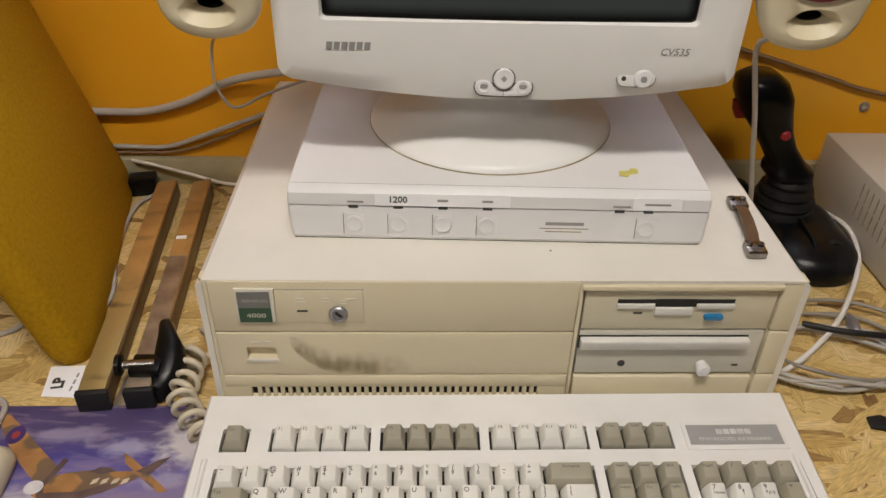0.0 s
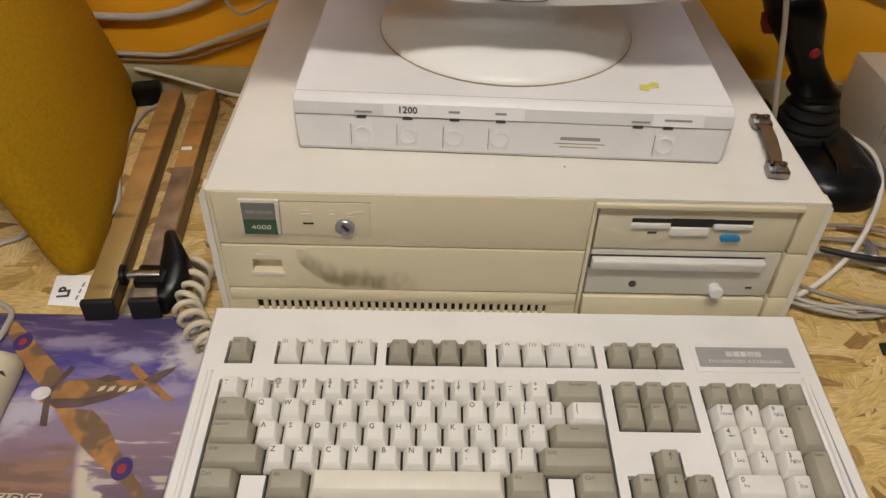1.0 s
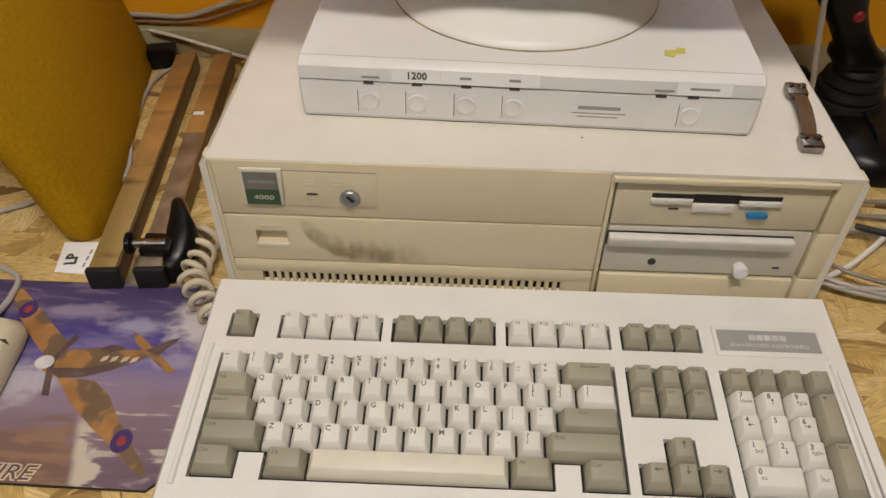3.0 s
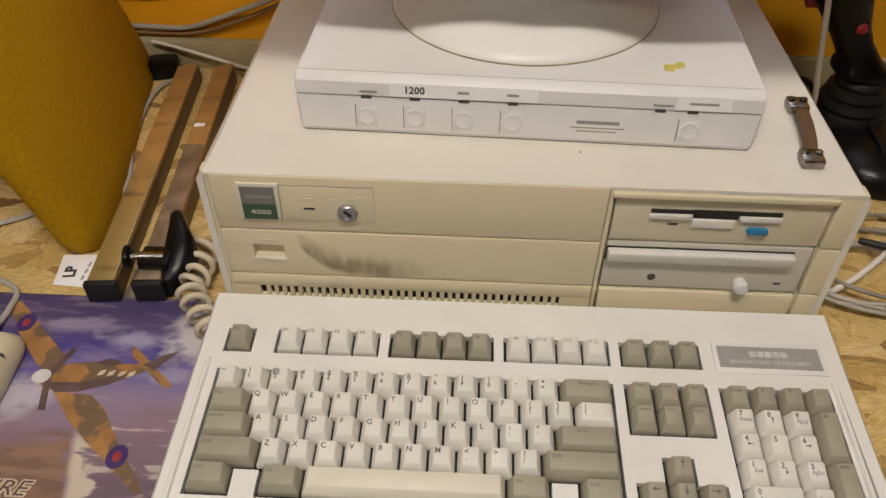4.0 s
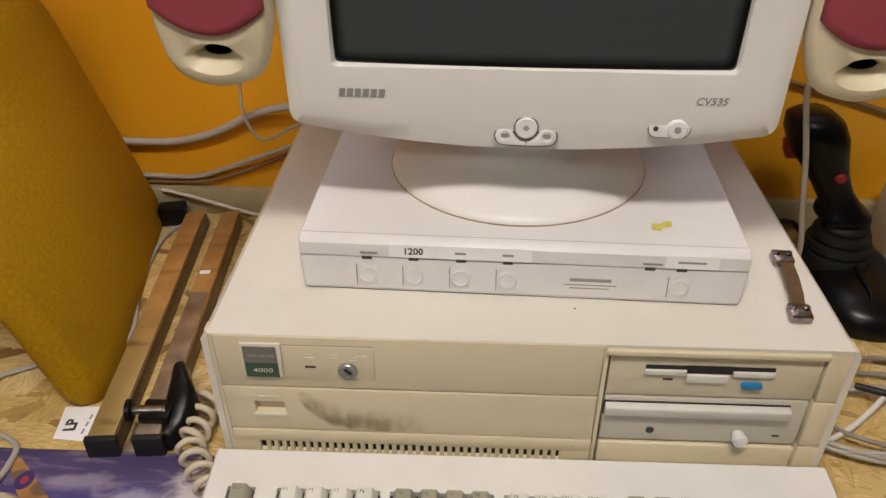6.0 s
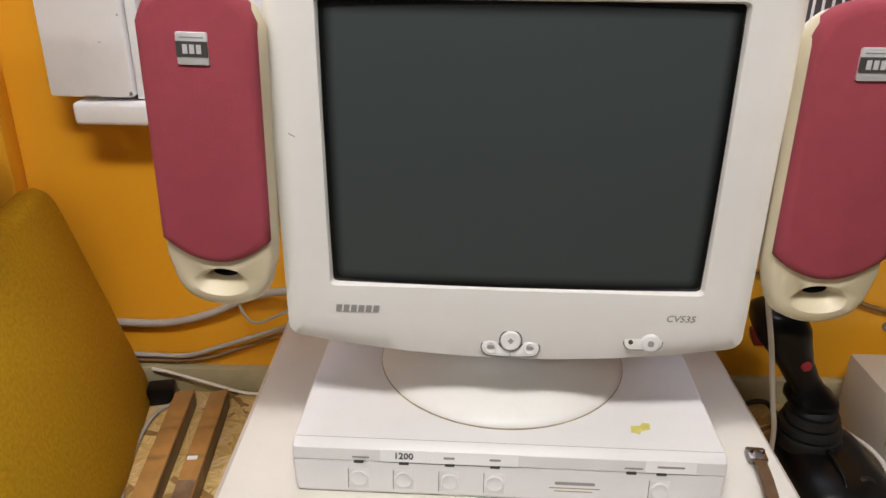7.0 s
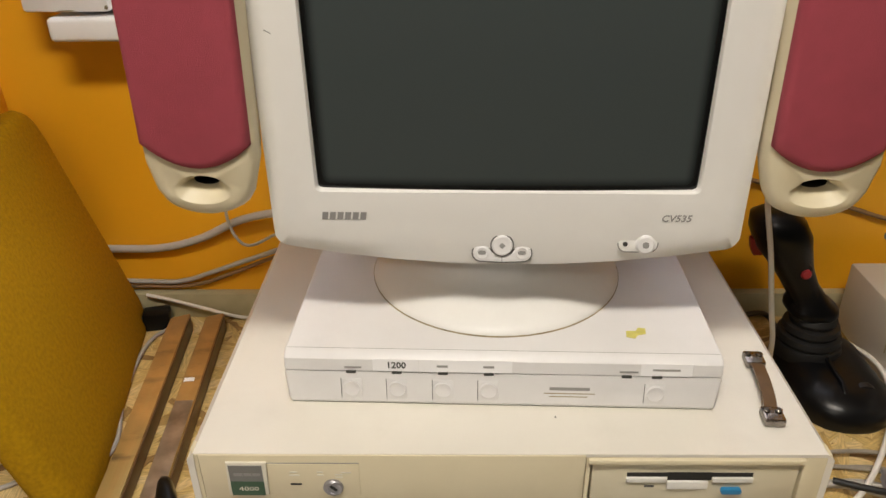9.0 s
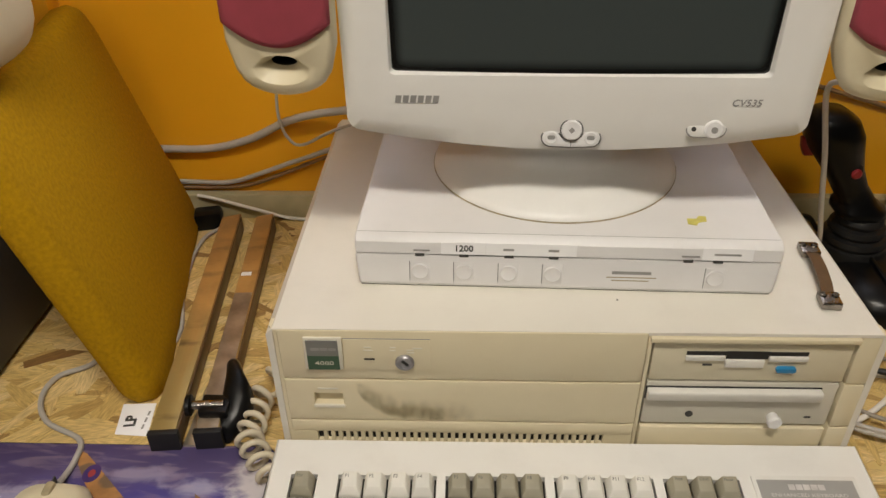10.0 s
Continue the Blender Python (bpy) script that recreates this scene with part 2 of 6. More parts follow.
def pad_material():
    """Printed seascape: violet sky with white cloud banks over a mauve sea and a brown headland with a ragged shore."""
    m = bpy.data.materials.new("printed_sky_picture")
    m.use_nodes = True
    n, l = m.node_tree.nodes, m.node_tree.links
    b = n["Principled BSDF"]
    b.inputs["Roughness"].default_value = 0.42
    co = n.new("ShaderNodeTexCoord")

    def noise(scale, stretch, detail, turn=0.35, warp=0.6):
        mp = n.new("ShaderNodeMapping")
        mp.inputs["Scale"].default_value, mp.inputs["Rotation"].default_value = stretch, (0, 0, turn)
        l.new(co.outputs["Object"], mp.inputs["Vector"])
        t = n.new("ShaderNodeTexNoise")
        t.inputs["Scale"].default_value, t.inputs["Detail"].default_value, t.inputs["Distortion"].default_value = scale, detail, warp
        l.new(mp.outputs[0], t.inputs["Vector"])
        return t.outputs["Fac"]

    def calc(op, *args):
        q = n.new("ShaderNodeMath")
        q.operation = op
        for k, a in enumerate(args):
            if isinstance(a, (int, float)):
                q.inputs[k].default_value = a
            else:
                l.new(a, q.inputs[k])
        return q.outputs[0]

    def fade(a, lo, hi, v0=0.0, v1=1.0):
        q = n.new("ShaderNodeMapRange")
        q.interpolation_type = "SMOOTHSTEP"
        for k, v in enumerate((lo, hi, v0, v1)):
            q.inputs[k + 1].default_value = v
        l.new(a, q.inputs[0])
        return q.outputs[0]

    def over(under, colour, fac):
        mix = n.new("ShaderNodeMix")
        mix.data_type = "RGBA"
        l.new(fac, mix.inputs["Factor"])
        l.new(under, mix.inputs["A"])
        mix.inputs["B"].default_value = (*colour, 1)
        return mix.outputs["Result"]

    big, fine, streak = noise(13, (1, 1.9, 1), 7), noise(46, (1, 1.6, 1), 8), noise(40, (0.5, 2.4, 1), 7, -0.25)
    sep = n.new("ShaderNodeSeparateXYZ")
    l.new(co.outputs["Object"], sep.inputs[0])
    x, y = sep.outputs["X"], sep.outputs["Y"]
    h = calc("ADD", y, calc("MULTIPLY_ADD", big, 0.08, -0.04))
    band = fade(h, -0.22, 0.0)
    ramp = n.new("ShaderNodeValToRGB")
    e = ramp.color_ramp.elements
    e[0].position, e[0].color = 0.0, (0.12, 0.085, 0.12, 1)
    e[1].position, e[1].color = 1.0, (0.060, 0.043, 0.12, 1)
    for p, c in ((0.12, (0.19, 0.13, 0.17, 1)), (0.32, (0.25, 0.17, 0.22, 1)), (0.50, (0.26, 0.20, 0.30, 1)), (0.66, (0.17, 0.14, 0.34, 1)), (0.80, (0.060, 0.050, 0.23, 1)), (0.92, (0.085, 0.065, 0.17, 1))):
        k = e.new(p)
        k.color = c
    l.new(band, ramp.inputs[0])
    last = ramp.outputs[0]
    last = over(last, (0.27, 0.20, 0.27), fade(streak, 0.48, 0.66, 0.0, 0.5))

    def bank(cx, cy, rx, ry, reach):
        """A cloud's density round a centre, broken up by noise."""
        dx, dy = calc("DIVIDE", calc("SUBTRACT", x, cx), rx), calc("DIVIDE", calc("SUBTRACT", y, cy), ry)
        d = calc("SQRT", calc("ADD", calc("MULTIPLY", dx, dx), calc("MULTIPLY", dy, dy)))
        d = calc("ADD", d, calc("MULTIPLY_ADD", fine, 1.7, -0.85))
        return fade(d, 1.0, 0.25, 0.0, reach)

    for cx, cy, rx, ry, reach, tint in ((-0.010, -0.046, 0.034, 0.034, 0.95, (0.56, 0.52, 0.54)), (-0.062, -0.050, 0.034, 0.013, 0.6, (0.44, 0.42, 0.55)), (-0.115, -0.036, 0.050, 0.010, 0.55, (0.33, 0.29, 0.42)),
                                        (-0.135, -0.112, 0.040, 0.026, 0.8, (0.50, 0.47, 0.54)), (-0.020, -0.085, 0.030, 0.014, 0.45, (0.45, 0.40, 0.48)), (-0.215, -0.060, 0.060, 0.016, 0.6, (0.42, 0.38, 0.50))):
        last = over(last, tint, bank(cx, cy, rx, ry, reach))
    # headland: below a slanting ridge and left of the shore
    ridge = calc("SUBTRACT", calc("MULTIPLY_ADD", x, 0.25, -0.122), calc("ADD", y, calc("MULTIPLY_ADD", streak, 0.040, -0.020)))
    shore = calc("SUBTRACT", calc("MULTIPLY_ADD", y, -0.28, -0.120), calc("ADD", x, calc("MULTIPLY_ADD", fine, 0.030, -0.015)))
    land = calc("MULTIPLY", fade(ridge, -0.004, 0.012), fade(shore, -0.006, 0.004))
    last = over(last, (0.20, 0.115, 0.085), calc("MULTIPLY", land, 0.9))
    last = over(last, (0.32, 0.19, 0.12), calc("MULTIPLY", land, fade(streak, 0.46, 0.62, 0.0, 0.7)))
    # surf along the shore and spray lines out at sea
    edge = calc("ABSOLUTE", calc("ADD", shore, 0.012))
    surf = calc("MULTIPLY", fade(calc("ADD", edge, calc("MULTIPLY_ADD", fine, 0.036, -0.018)), 0.011, 0.003), fade(y, -0.135, -0.155))
    last = over(last, (0.60, 0.52, 0.42), calc("MULTIPLY", surf, 0.9))
    spray = calc("MULTIPLY", fade(streak, 0.56, 0.63), calc("MULTIPLY", fade(y, -0.105, -0.125), fade(shore, -0.008, -0.018)))
    last = over(last, (0.55, 0.48, 0.42), calc("MULTIPLY", spray, 0.75))
    l.new(last, b.inputs["Base Color"])
    return m


def camouflage_material():
    """Printed two-tone paint: orange-brown with hard-edged olive-brown patches and soft shading."""
    m = material("printed_camouflage", (0.36, 0.18, 0.065), 0.42, vary=0.25, scale=60)
    n, l = m.node_tree.nodes, m.node_tree.links
    b = n["Principled BSDF"]
    brown = b.inputs["Base Color"].links[0].from_socket
    t = n.new("ShaderNodeTexNoise")
    t.inputs["Scale"].default_value, t.inputs["Detail"].default_value = 34, 2
    l.new(n.new("ShaderNodeTexCoord").outputs["Object"], t.inputs["Vector"])
    r = n.new("ShaderNodeMapRange")
    r.inputs[1].default_value, r.inputs[2].default_value, r.inputs[4].default_value = 0.48, 0.53, 0.85
    l.new(t.outputs["Fac"], r.inputs[0])
    mix = n.new("ShaderNodeMix")
    mix.data_type = "RGBA"
    l.new(r.outputs[0], mix.inputs["Factor"])
    l.new(brown, mix.inputs["A"])
    mix.inputs["B"].default_value = (0.135, 0.095, 0.065, 1)
    l.new(mix.outputs["Result"], b.inputs["Base Color"])
    return m


SMEAR, OSB, PAD = smear_material(), osb_material(), pad_material()
PLANE_BROWN = camouflage_material()
PLANE_DARK = material("printed_dark_brown", (0.115, 0.075, 0.07), 0.42, vary=0.3, scale=60)
PRINT_CREAM = material("printed_cream", (0.62, 0.52, 0.38), 0.42, vary=0.2, scale=90)
PRINT_WHITE = material("printed_white", (0.60, 0.58, 0.58), 0.42, vary=0.2, scale=90)
PRINT_BLUE = material("printed_violet_blue", (0.055, 0.03, 0.14), 0.42)
PRINT_RED = material("printed_red", (0.30, 0.04, 0.04), 0.42)

SCREEN = material("dark_tube_glass", (0.040, 0.050, 0.048), 0.09, vary=0.05, scale=4, spec=0.55)


def border_and_shade(m):
    """The tube's unlit black border with the bezel's recess shade painted in: the grey phosphor ends in a soft dark rim
    along the glass edge.
    """
    n, l = m.node_tree.nodes, m.node_tree.links
    b = n["Principled BSDF"]
    sep = n.new("ShaderNodeSeparateXYZ")
    l.new(n.new("ShaderNodeTexCoord").outputs["Object"], sep.inputs[0])
    fades = []
    for axis, mid, half, rim in ((0, 0.0, 0.1442, 0.011), (2, 0.1523, 0.1080, 0.012)):
        off = n.new("ShaderNodeMath")
        off.operation = "SUBTRACT"
        off.inputs[1].default_value = mid
        l.new(sep.outputs[axis], off.inputs[0])
        away = n.new("ShaderNodeMath")
        away.operation = "ABSOLUTE"
        l.new(off.outputs[0], away.inputs[0])
        f = n.new("ShaderNodeMapRange")
        f.interpolation_type = "SMOOTHSTEP"
        f.inputs[1].default_value, f.inputs[2].default_value, f.inputs[3].default_value, f.inputs[4].default_value = half - rim, half, 1.0, 0.0
        l.new(away.outputs[0], f.inputs[0])
        fades.append(f)
    x = n.new("ShaderNodeMath")
    x.operation = "MULTIPLY"
    l.new(fades[0].outputs[0], x.inputs[0])
    l.new(fades[1].outputs[0], x.inputs[1])
    mix = n.new("ShaderNodeMix")
    mix.data_type = "RGBA"
    mix.inputs[6].default_value, mix.inputs[7].default_value = (0.004, 0.004, 0.004, 1), (0.052, 0.063, 0.063, 1)
    l.new(x.outputs[0], mix.inputs[0])
    l.new(mix.outputs[2], b.inputs["Base Color"])


border_and_shade(SCREEN)
GLASS = bpy.data.materials.new("window_glass")
GLASS.use_nodes = True
GLASS.node_tree.nodes["Principled BSDF"].inputs["Transmission Weight"].default_value = 1.0
GLASS.node_tree.nodes["Principled BSDF"].inputs["Roughness"].default_value = 0.02
OUTSIDE = bpy.data.materials.new("bright_overcast_daylight")
OUTSIDE.use_nodes = True
_b = OUTSIDE.node_tree.nodes["Principled BSDF"]
_b.inputs["Emission Color"].default_value, _b.inputs["Emission Strength"].default_value = (0.84, 0.82, 1.0, 1), 1.25
LAMP = bpy.data.materials.new("lit_lamp_diffuser")
LAMP.use_nodes = True
_b = LAMP.node_tree.nodes["Principled BSDF"]
_b.inputs["Emission Color"].default_value, _b.inputs["Emission Strength"].default_value = (1.0, 0.88, 0.72, 1), 4.0

# ---- mesh helpers ----


def box(bm, x0, x1, y0, y1, z0, z1, bevel=0.0, segs=2):
    r = bmesh.ops.create_cube(bm, size=1.0)["verts"]
    bmesh.ops.scale(bm, vec=(x1 - x0, y1 - y0, z1 - z0), verts=r)
    bmesh.ops.translate(bm, vec=((x0 + x1) / 2, (y0 + y1) / 2, (z0 + z1) / 2), verts=r)
    if bevel:
        ed = list({e for v in r for e in v.link_edges})
        bmesh.ops.bevel(bm, geom=ed, offset=bevel, segments=segs, profile=0.5, affect="EDGES")
    return bm


def slab(x0, x1, y0, y1, z0, z1, bevel=0.0, segs=2):
    return box(bmesh.new(), x0, x1, y0, y1, z0, z1, bevel, segs)


def prism(bm, pts, depth, axis="z", at=0.0, bevel=0.0):
    """A polygon pulled out along an axis from at to at + depth."""
    def place(a, b, c):
        return {"z": (a, b, c), "y": (a, c, b), "x": (c, a, b)}[axis]
    lo = [bm.verts.new(place(a, b, at)) for a, b in pts]
    hi = [bm.verts.new(place(a, b, at + depth)) for a, b in pts]
    f = [bm.faces.new(lo), bm.faces.new(hi)]
    k = len(pts)
    for i in range(k):
        f.append(bm.faces.new((lo[i], lo[(i + 1) % k], hi[(i + 1) % k], hi[i])))
    bmesh.ops.recalc_face_normals(bm, faces=f)
    if bevel:
        ed = list({e for q in f[:2] for e in q.edges})
        bmesh.ops.bevel(bm, geom=ed, offset=bevel, segments=2, profile=0.5, affect="EDGES")
    return bm


def lathe(bm, profile, segs=32, centre=(0, 0, 0), axis="z"):
    """Turn (radius, height) pairs about an axis; closed at both ends."""
    rings = []
    for r, h in profile:
        ring = []
        for i in range(segs):
            a = 2 * math.pi * i / segs
            p = (r * math.cos(a), r * math.sin(a), h)
            if axis == "y":
                p = (p[0], -h, p[1])
            ring.append(bm.verts.new(Vector(p) + Vector(centre)))
        rings.append(ring)
    fs = [bm.faces.new(rings[0]), bm.faces.new(rings[-1])]
    for a, b in zip(rings, rings[1:]):
        for i in range(segs):
            fs.append(bm.faces.new((a[i], a[(i + 1) % segs], b[(i + 1) % segs], b[i])))
    bmesh.ops.recalc_face_normals(bm, faces=fs)
    return bm


def loft(bm, rings, close_first=False, close_last=False):
    vs = [[bm.verts.new(p) for p in ring] for ring in rings]
    fs = []
    for a, b in zip(vs, vs[1:]):
        k = len(a)
        for i in range(k):
            fs.append(bm.faces.new((a[i], a[(i + 1) % k], b[(i + 1) % k], b[i])))
    if close_first:
        fs.append(bm.faces.new(vs[0]))
    if close_last:
        fs.append(bm.faces.new(vs[-1]))
    bmesh.ops.recalc_face_normals(bm, faces=fs)
    return bm


def spline(pts, steps=6):
    """Points on a smooth line through pts."""
    p = [Vector(q) for q in pts]
    p = [p[0] * 2 - p[1]] + p + [p[-1] * 2 - p[-2]]
    out = []
    for i in range(1, len(p) - 2):
        for s in range(steps):
            t = s / steps
            out.append(0.5 * (2 * p[i] + (p[i + 1] - p[i - 1]) * t + (2 * p[i - 1] - 5 * p[i] + 4 * p[i + 1] - p[i + 2]) * t * t + (3 * p[i] - p[i - 1] - 3 * p[i + 1] + p[i + 2]) * t ** 3))
    out.append(p[-2])
    return out


def tube(bm, pts, r, segs=8, smooth=6):
    line = spline(pts, smooth) if smooth else [Vector(q) for q in pts]
    rings = []
    up = Vector((0, 0, 1))
    for i, c in enumerate(line):
        d = (line[min(i + 1, len(line) - 1)] - line[max(i - 1, 0)]).normalized()
        if abs(d.dot(up)) > 0.97:
            up = Vector((0.3, 1, 0)).normalized()
        a = d.cross(up).normalized()
        up = a.cross(d).normalized()
        rr = r[0] + (r[1] - r[0]) * i / (len(line) - 1) if isinstance(r, tuple) else r
        rings.append([c + rr * (a * math.cos(2 * math.pi * k / segs) + up * math.sin(2 * math.pi * k / segs)) for k in range(segs)])
    return loft(bm, rings, True, True)


def link(name, bm, mat, smooth=True, angle=35):
    me = bpy.data.meshes.new(name)
    bm.to_mesh(me)
    bm.free()
    me.materials.append(mat)
    if smooth:
        me.polygons.foreach_set("use_smooth", [True] * len(me.polygons))
        me.set_sharp_from_angle(angle=radians(angle))
    return new(name, me)


def part(name, bm, mat, parent, label="", angle=35):
    ob = link(name, bm, mat, True, angle)
    ob.parent = parent
    if label:
        ob["label"] = label
    return ob


def thing(name, m, label, category, group="", kind=""):
    ob = new(name)
    ob.empty_display_size = 0.02
    ob.matrix_world = m
    return tagged(ob, label, category, group, kind)


def solid(name, bm, mat, label, category, m=None, group="", kind="", angle=35):
    ob = link(name, bm, mat, True, angle)
    if m is not None:
        ob.matrix_world = m
    return tagged(ob, label, category, group, kind)


def rounded(w, h, r, n=6, cx=0.0, cz=0.0):
    """A rounded rectangle as 2D points, anticlockwise."""
    out = []
    for sx, sz, a0 in ((1, 1, 0), (-1, 1, 90), (-1, -1, 180), (1, -1, 270)):
        for i in range(n + 1):
            a = radians(a0 + 90 * i / n)
            out.append((cx + sx * (w / 2 - r) + r * math.cos(a), cz + sz * (h / 2 - r) + r * math.sin(a)))
    return out


TEXTS = {}


def letters(words, size, shear=0.0, bold=0.0):
    """A mesh of lettering in the built-in font, centred, lying in the xy plane."""
    key = (words, size, shear, bold)
    if key not in TEXTS:
        cu = bpy.data.curves.new("lettering", "FONT")
        cu.body, cu.size, cu.shear, cu.offset = words, size, shear, bold
        cu.align_x, cu.align_y, cu.extrude, cu.resolution_u = "CENTER", "CENTER", 0.0001, 2
        ob = new("lettering", cu)
        bpy.context.view_layer.update()
        TEXTS[key] = bpy.data.meshes.new_from_object(ob.evaluated_get(bpy.context.evaluated_depsgraph_get()))
        bpy.data.objects.remove(ob)
        bpy.data.curves.remove(cu)
    return TEXTS[key]


def lettering(name, words, size, mat, parent, m, label="", shear=0.0, bold=0.0, wide=1.0):
    me = letters(words, size, shear, bold)
    if not me.materials:
        me.materials.append(mat)
    ob = new(name, me)
    ob.parent = parent
    ob.matrix_basis = m @ Matrix.Diagonal((wide, 1, 1, 1))
    if label:
        ob["label"] = label
    return ob


DESK = 0.75

# ---- the room ----


def structure(name, bm, mat, label="", angle=35):
    ob = link(name, bm, mat, True, angle)
    return tagged(ob, label, "", "", "structure")


WALL_Y = 1.045
OPEN = (-0.285, 0.566, 1.163, 2.10)  # the window's opening: x0, x1, z0, z1
bm = bmesh.new()
box(bm, -3.2, OPEN[0], WALL_Y, WALL_Y + 0.22, 0, 2.5)
box(bm, OPEN[1], 2.6, WALL_Y, WALL_Y + 0.22, 0, 2.5)
box(bm, OPEN[0], OPEN[1], WALL_Y, WALL_Y + 0.22, 0, OPEN[2])
box(bm, OPEN[0], OPEN[1], WALL_Y, WALL_Y + 0.22, OPEN[3], 2.5)
structure("wall_back", bm, ORANGE, "glossy orange painted wall behind the desk")
structure("wall_left", slab(-3.4, -3.2, -3.6, 1.335, 0, 2.5), ROOM)
structure("wall_right", slab(2.6, 2.8, -3.6, 1.335, 0, 2.5), ROOM)
structure("wall_front", slab(-3.4, 2.8, -3.8, -3.6, 0, 2.5), ROOM)
structure("ceiling", slab(-3.4, 2.8, -3.8, 1.335, 2.5, 2.7), CEIL)
structure("floor", slab(-3.4, 2.8, -3.8, 1.335, -0.1, 0), FLOOR)
structure("trim", slab(-0.56, -0.455, WALL_Y - 0.03, WALL_Y, 0.75, 2.5, 0.004), ORANGE, "orange painted upright trim on the wall")
structure("baseboard", slab(-1.5, 1.6, WALL_Y - 0.014, WALL_Y, DESK, DESK + 0.038, 0.002), SPRUCE, "pale wooden strip along the back of the desk")

for name, x, y in (("ceiling_lamp", 0.05, -0.12), ("ceiling_lamp", -0.95, -1.30)):
    t = thing(name, pose(x, y, 2.5), "white ceiling lamp with a lit diffuser", "ceiling lamp", "ceiling lamps")
    part("housing", slab(-0.36, 0.36, -0.12, 0.12, -0.035, 0.0, 0.005), WHITE_PAINT, t)
    part("diffuser", slab(-0.33, 0.33, -0.10, 0.10, -0.045, -0.035, 0.004), LAMP, t, "lit diffuser")

# window: deep white casing, sill, grey frame, glass, daylight
w = tagged(new("window_1"), "white cased window with a grey metal frame and pale daylight", "window", "", "structure")
part("casing", slab(-0.378, -0.2835, 0.993, 1.043, 1.168, 2.12, 0.004), WHITE_PAINT, w, "white painted casing with chipped edges")
part("casing", slab(0.572, 0.70, 1.005, 1.043, 1.18, 2.12, 0.004), WHITE_PAINT, w)
part("reveal", slab(-0.2830, -0.2700, 1.002, 1.14, 1.1645, 2.10, 0.002), WHITE_PAINT, w)
part("reveal", slab(0.550, 0.5655, 1.005, 1.14, 1.1645, 2.10, 0.002), WHITE_PAINT, w)
part("window_sill", slab(-0.3535, 0.60, 0.988, 1.14, 1.137, 1.163, 0.005, 3), WHITE_PAINT, w, "thick white window sill")
part("frame", slab(-0.2695, -0.2655, 1.024, 1.10, 1.164, 2.09, 0.001), RUBBER, w, "black seal strip")
part("frame", slab(-0.2650, -0.2520, 1.030, 1.10, 1.164, 2.09, 0.002), WHITE_PAINT, w)
part("frame", slab(-0.2515, -0.2430, 1.014, 1.10, 1.164, 2.09, 0.002), ALU, w, "grey aluminium frame")
part("frame", slab(-0.2425, -0.2250, 1.024, 1.10, 1.164, 2.09, 0.003), ALU, w, "grey aluminium frame")
part("frame", slab(-0.2245, 0.5495, 1.065, 1.10, 1.164, 1.20, 0.003), ALU, w)
pane = part("pane", slab(-0.2245, 0.5495, 1.082, 1.086, 1.20, 2.09), GLASS, w)
pane.visible_shadow = False
structure("backdrop", slab(-1.2, 1.6, 1.62, 1.63, 0.6, 2.6), OUTSIDE, "pale overcast daylight outside")

# crumpled clear film hanging in the window
film = thing("plastic_film", pose(0, 0, 0), "crumpled translucent film with grey torn pieces hanging inside the window", "film")
sheet = bmesh.new()
prism(sheet, ((-0.2240, 1.205), (-0.2240, 2.0), (-0.150, 2.0), (-0.1580, 1.42), (-0.1480, 1.33), (-0.1050, 1.30), (-0.1050, 1.205)), 0.0006, "y", 1.0775)
part("sheet", sheet, material("milky_film", (0.88, 0.87, 0.97), 0.3, vary=0.06, scale=25, bump=0.5, bump_scale=30), film, "milky sheet")
FILM = material("crumpled_grey_film", (0.33, 0.33, 0.46), 0.35, vary=0.35, scale=40, bump=0.5, bump_scale=30)
for pts in (((-0.2240, 1.42), (-0.2240, 1.345), (-0.2080, 1.300), (-0.2150, 1.330), (-0.2200, 1.42)), ((-0.1850, 1.80), (-0.1920, 1.330), (-0.1990, 1.289), (-0.1860, 1.277), (-0.1720, 1.268), (-0.1630, 1.287), (-0.1610, 1.331), (-0.1640, 1.80)),
            ((-0.1560, 1.80), (-0.1580, 1.34), (-0.1500, 1.30), (-0.1400, 1.34), (-0.1420, 1.80))):
    part("torn_piece", prism(bmesh.new(), pts, 0.0006, "y", 1.0765), FILM, film, "grey torn piece")
part("crease", prism(bmesh.new(), ((-0.1720, 1.80), (-0.1760, 1.33), (-0.1735, 1.290), (-0.1705, 1.33), (-0.1690, 1.80)), 0.0005, "y", 1.0758), PAPER, film, "white crease")
# chips in the casing's paint
for x, z, a, c in ((-0.2865, 1.289, 0.0022, 0.0008), (-0.2870, 1.292, 0.0008, 0.0014), (-0.2880, 1.258, 0.0012, 0.0012), (-0.2860, 1.173, 0.0022, 0.0026), (-0.3120, 1.229, 0.0020, 0.0004), (-0.2875, 1.301, 0.0007, 0.0007), (-0.3300, 1.1695, 0.012, 0.0010)):
    part("paint_chip", prism(bmesh.new(), ((x - a, z - c * 0.4), (x - a * 0.2, z - c), (x + a, z - c * 0.2), (x + a * 0.4, z + c), (x - a * 0.6, z + c * 0.6)), -0.0003, "y", 0.9932), STAIN, w, "chipped paint")

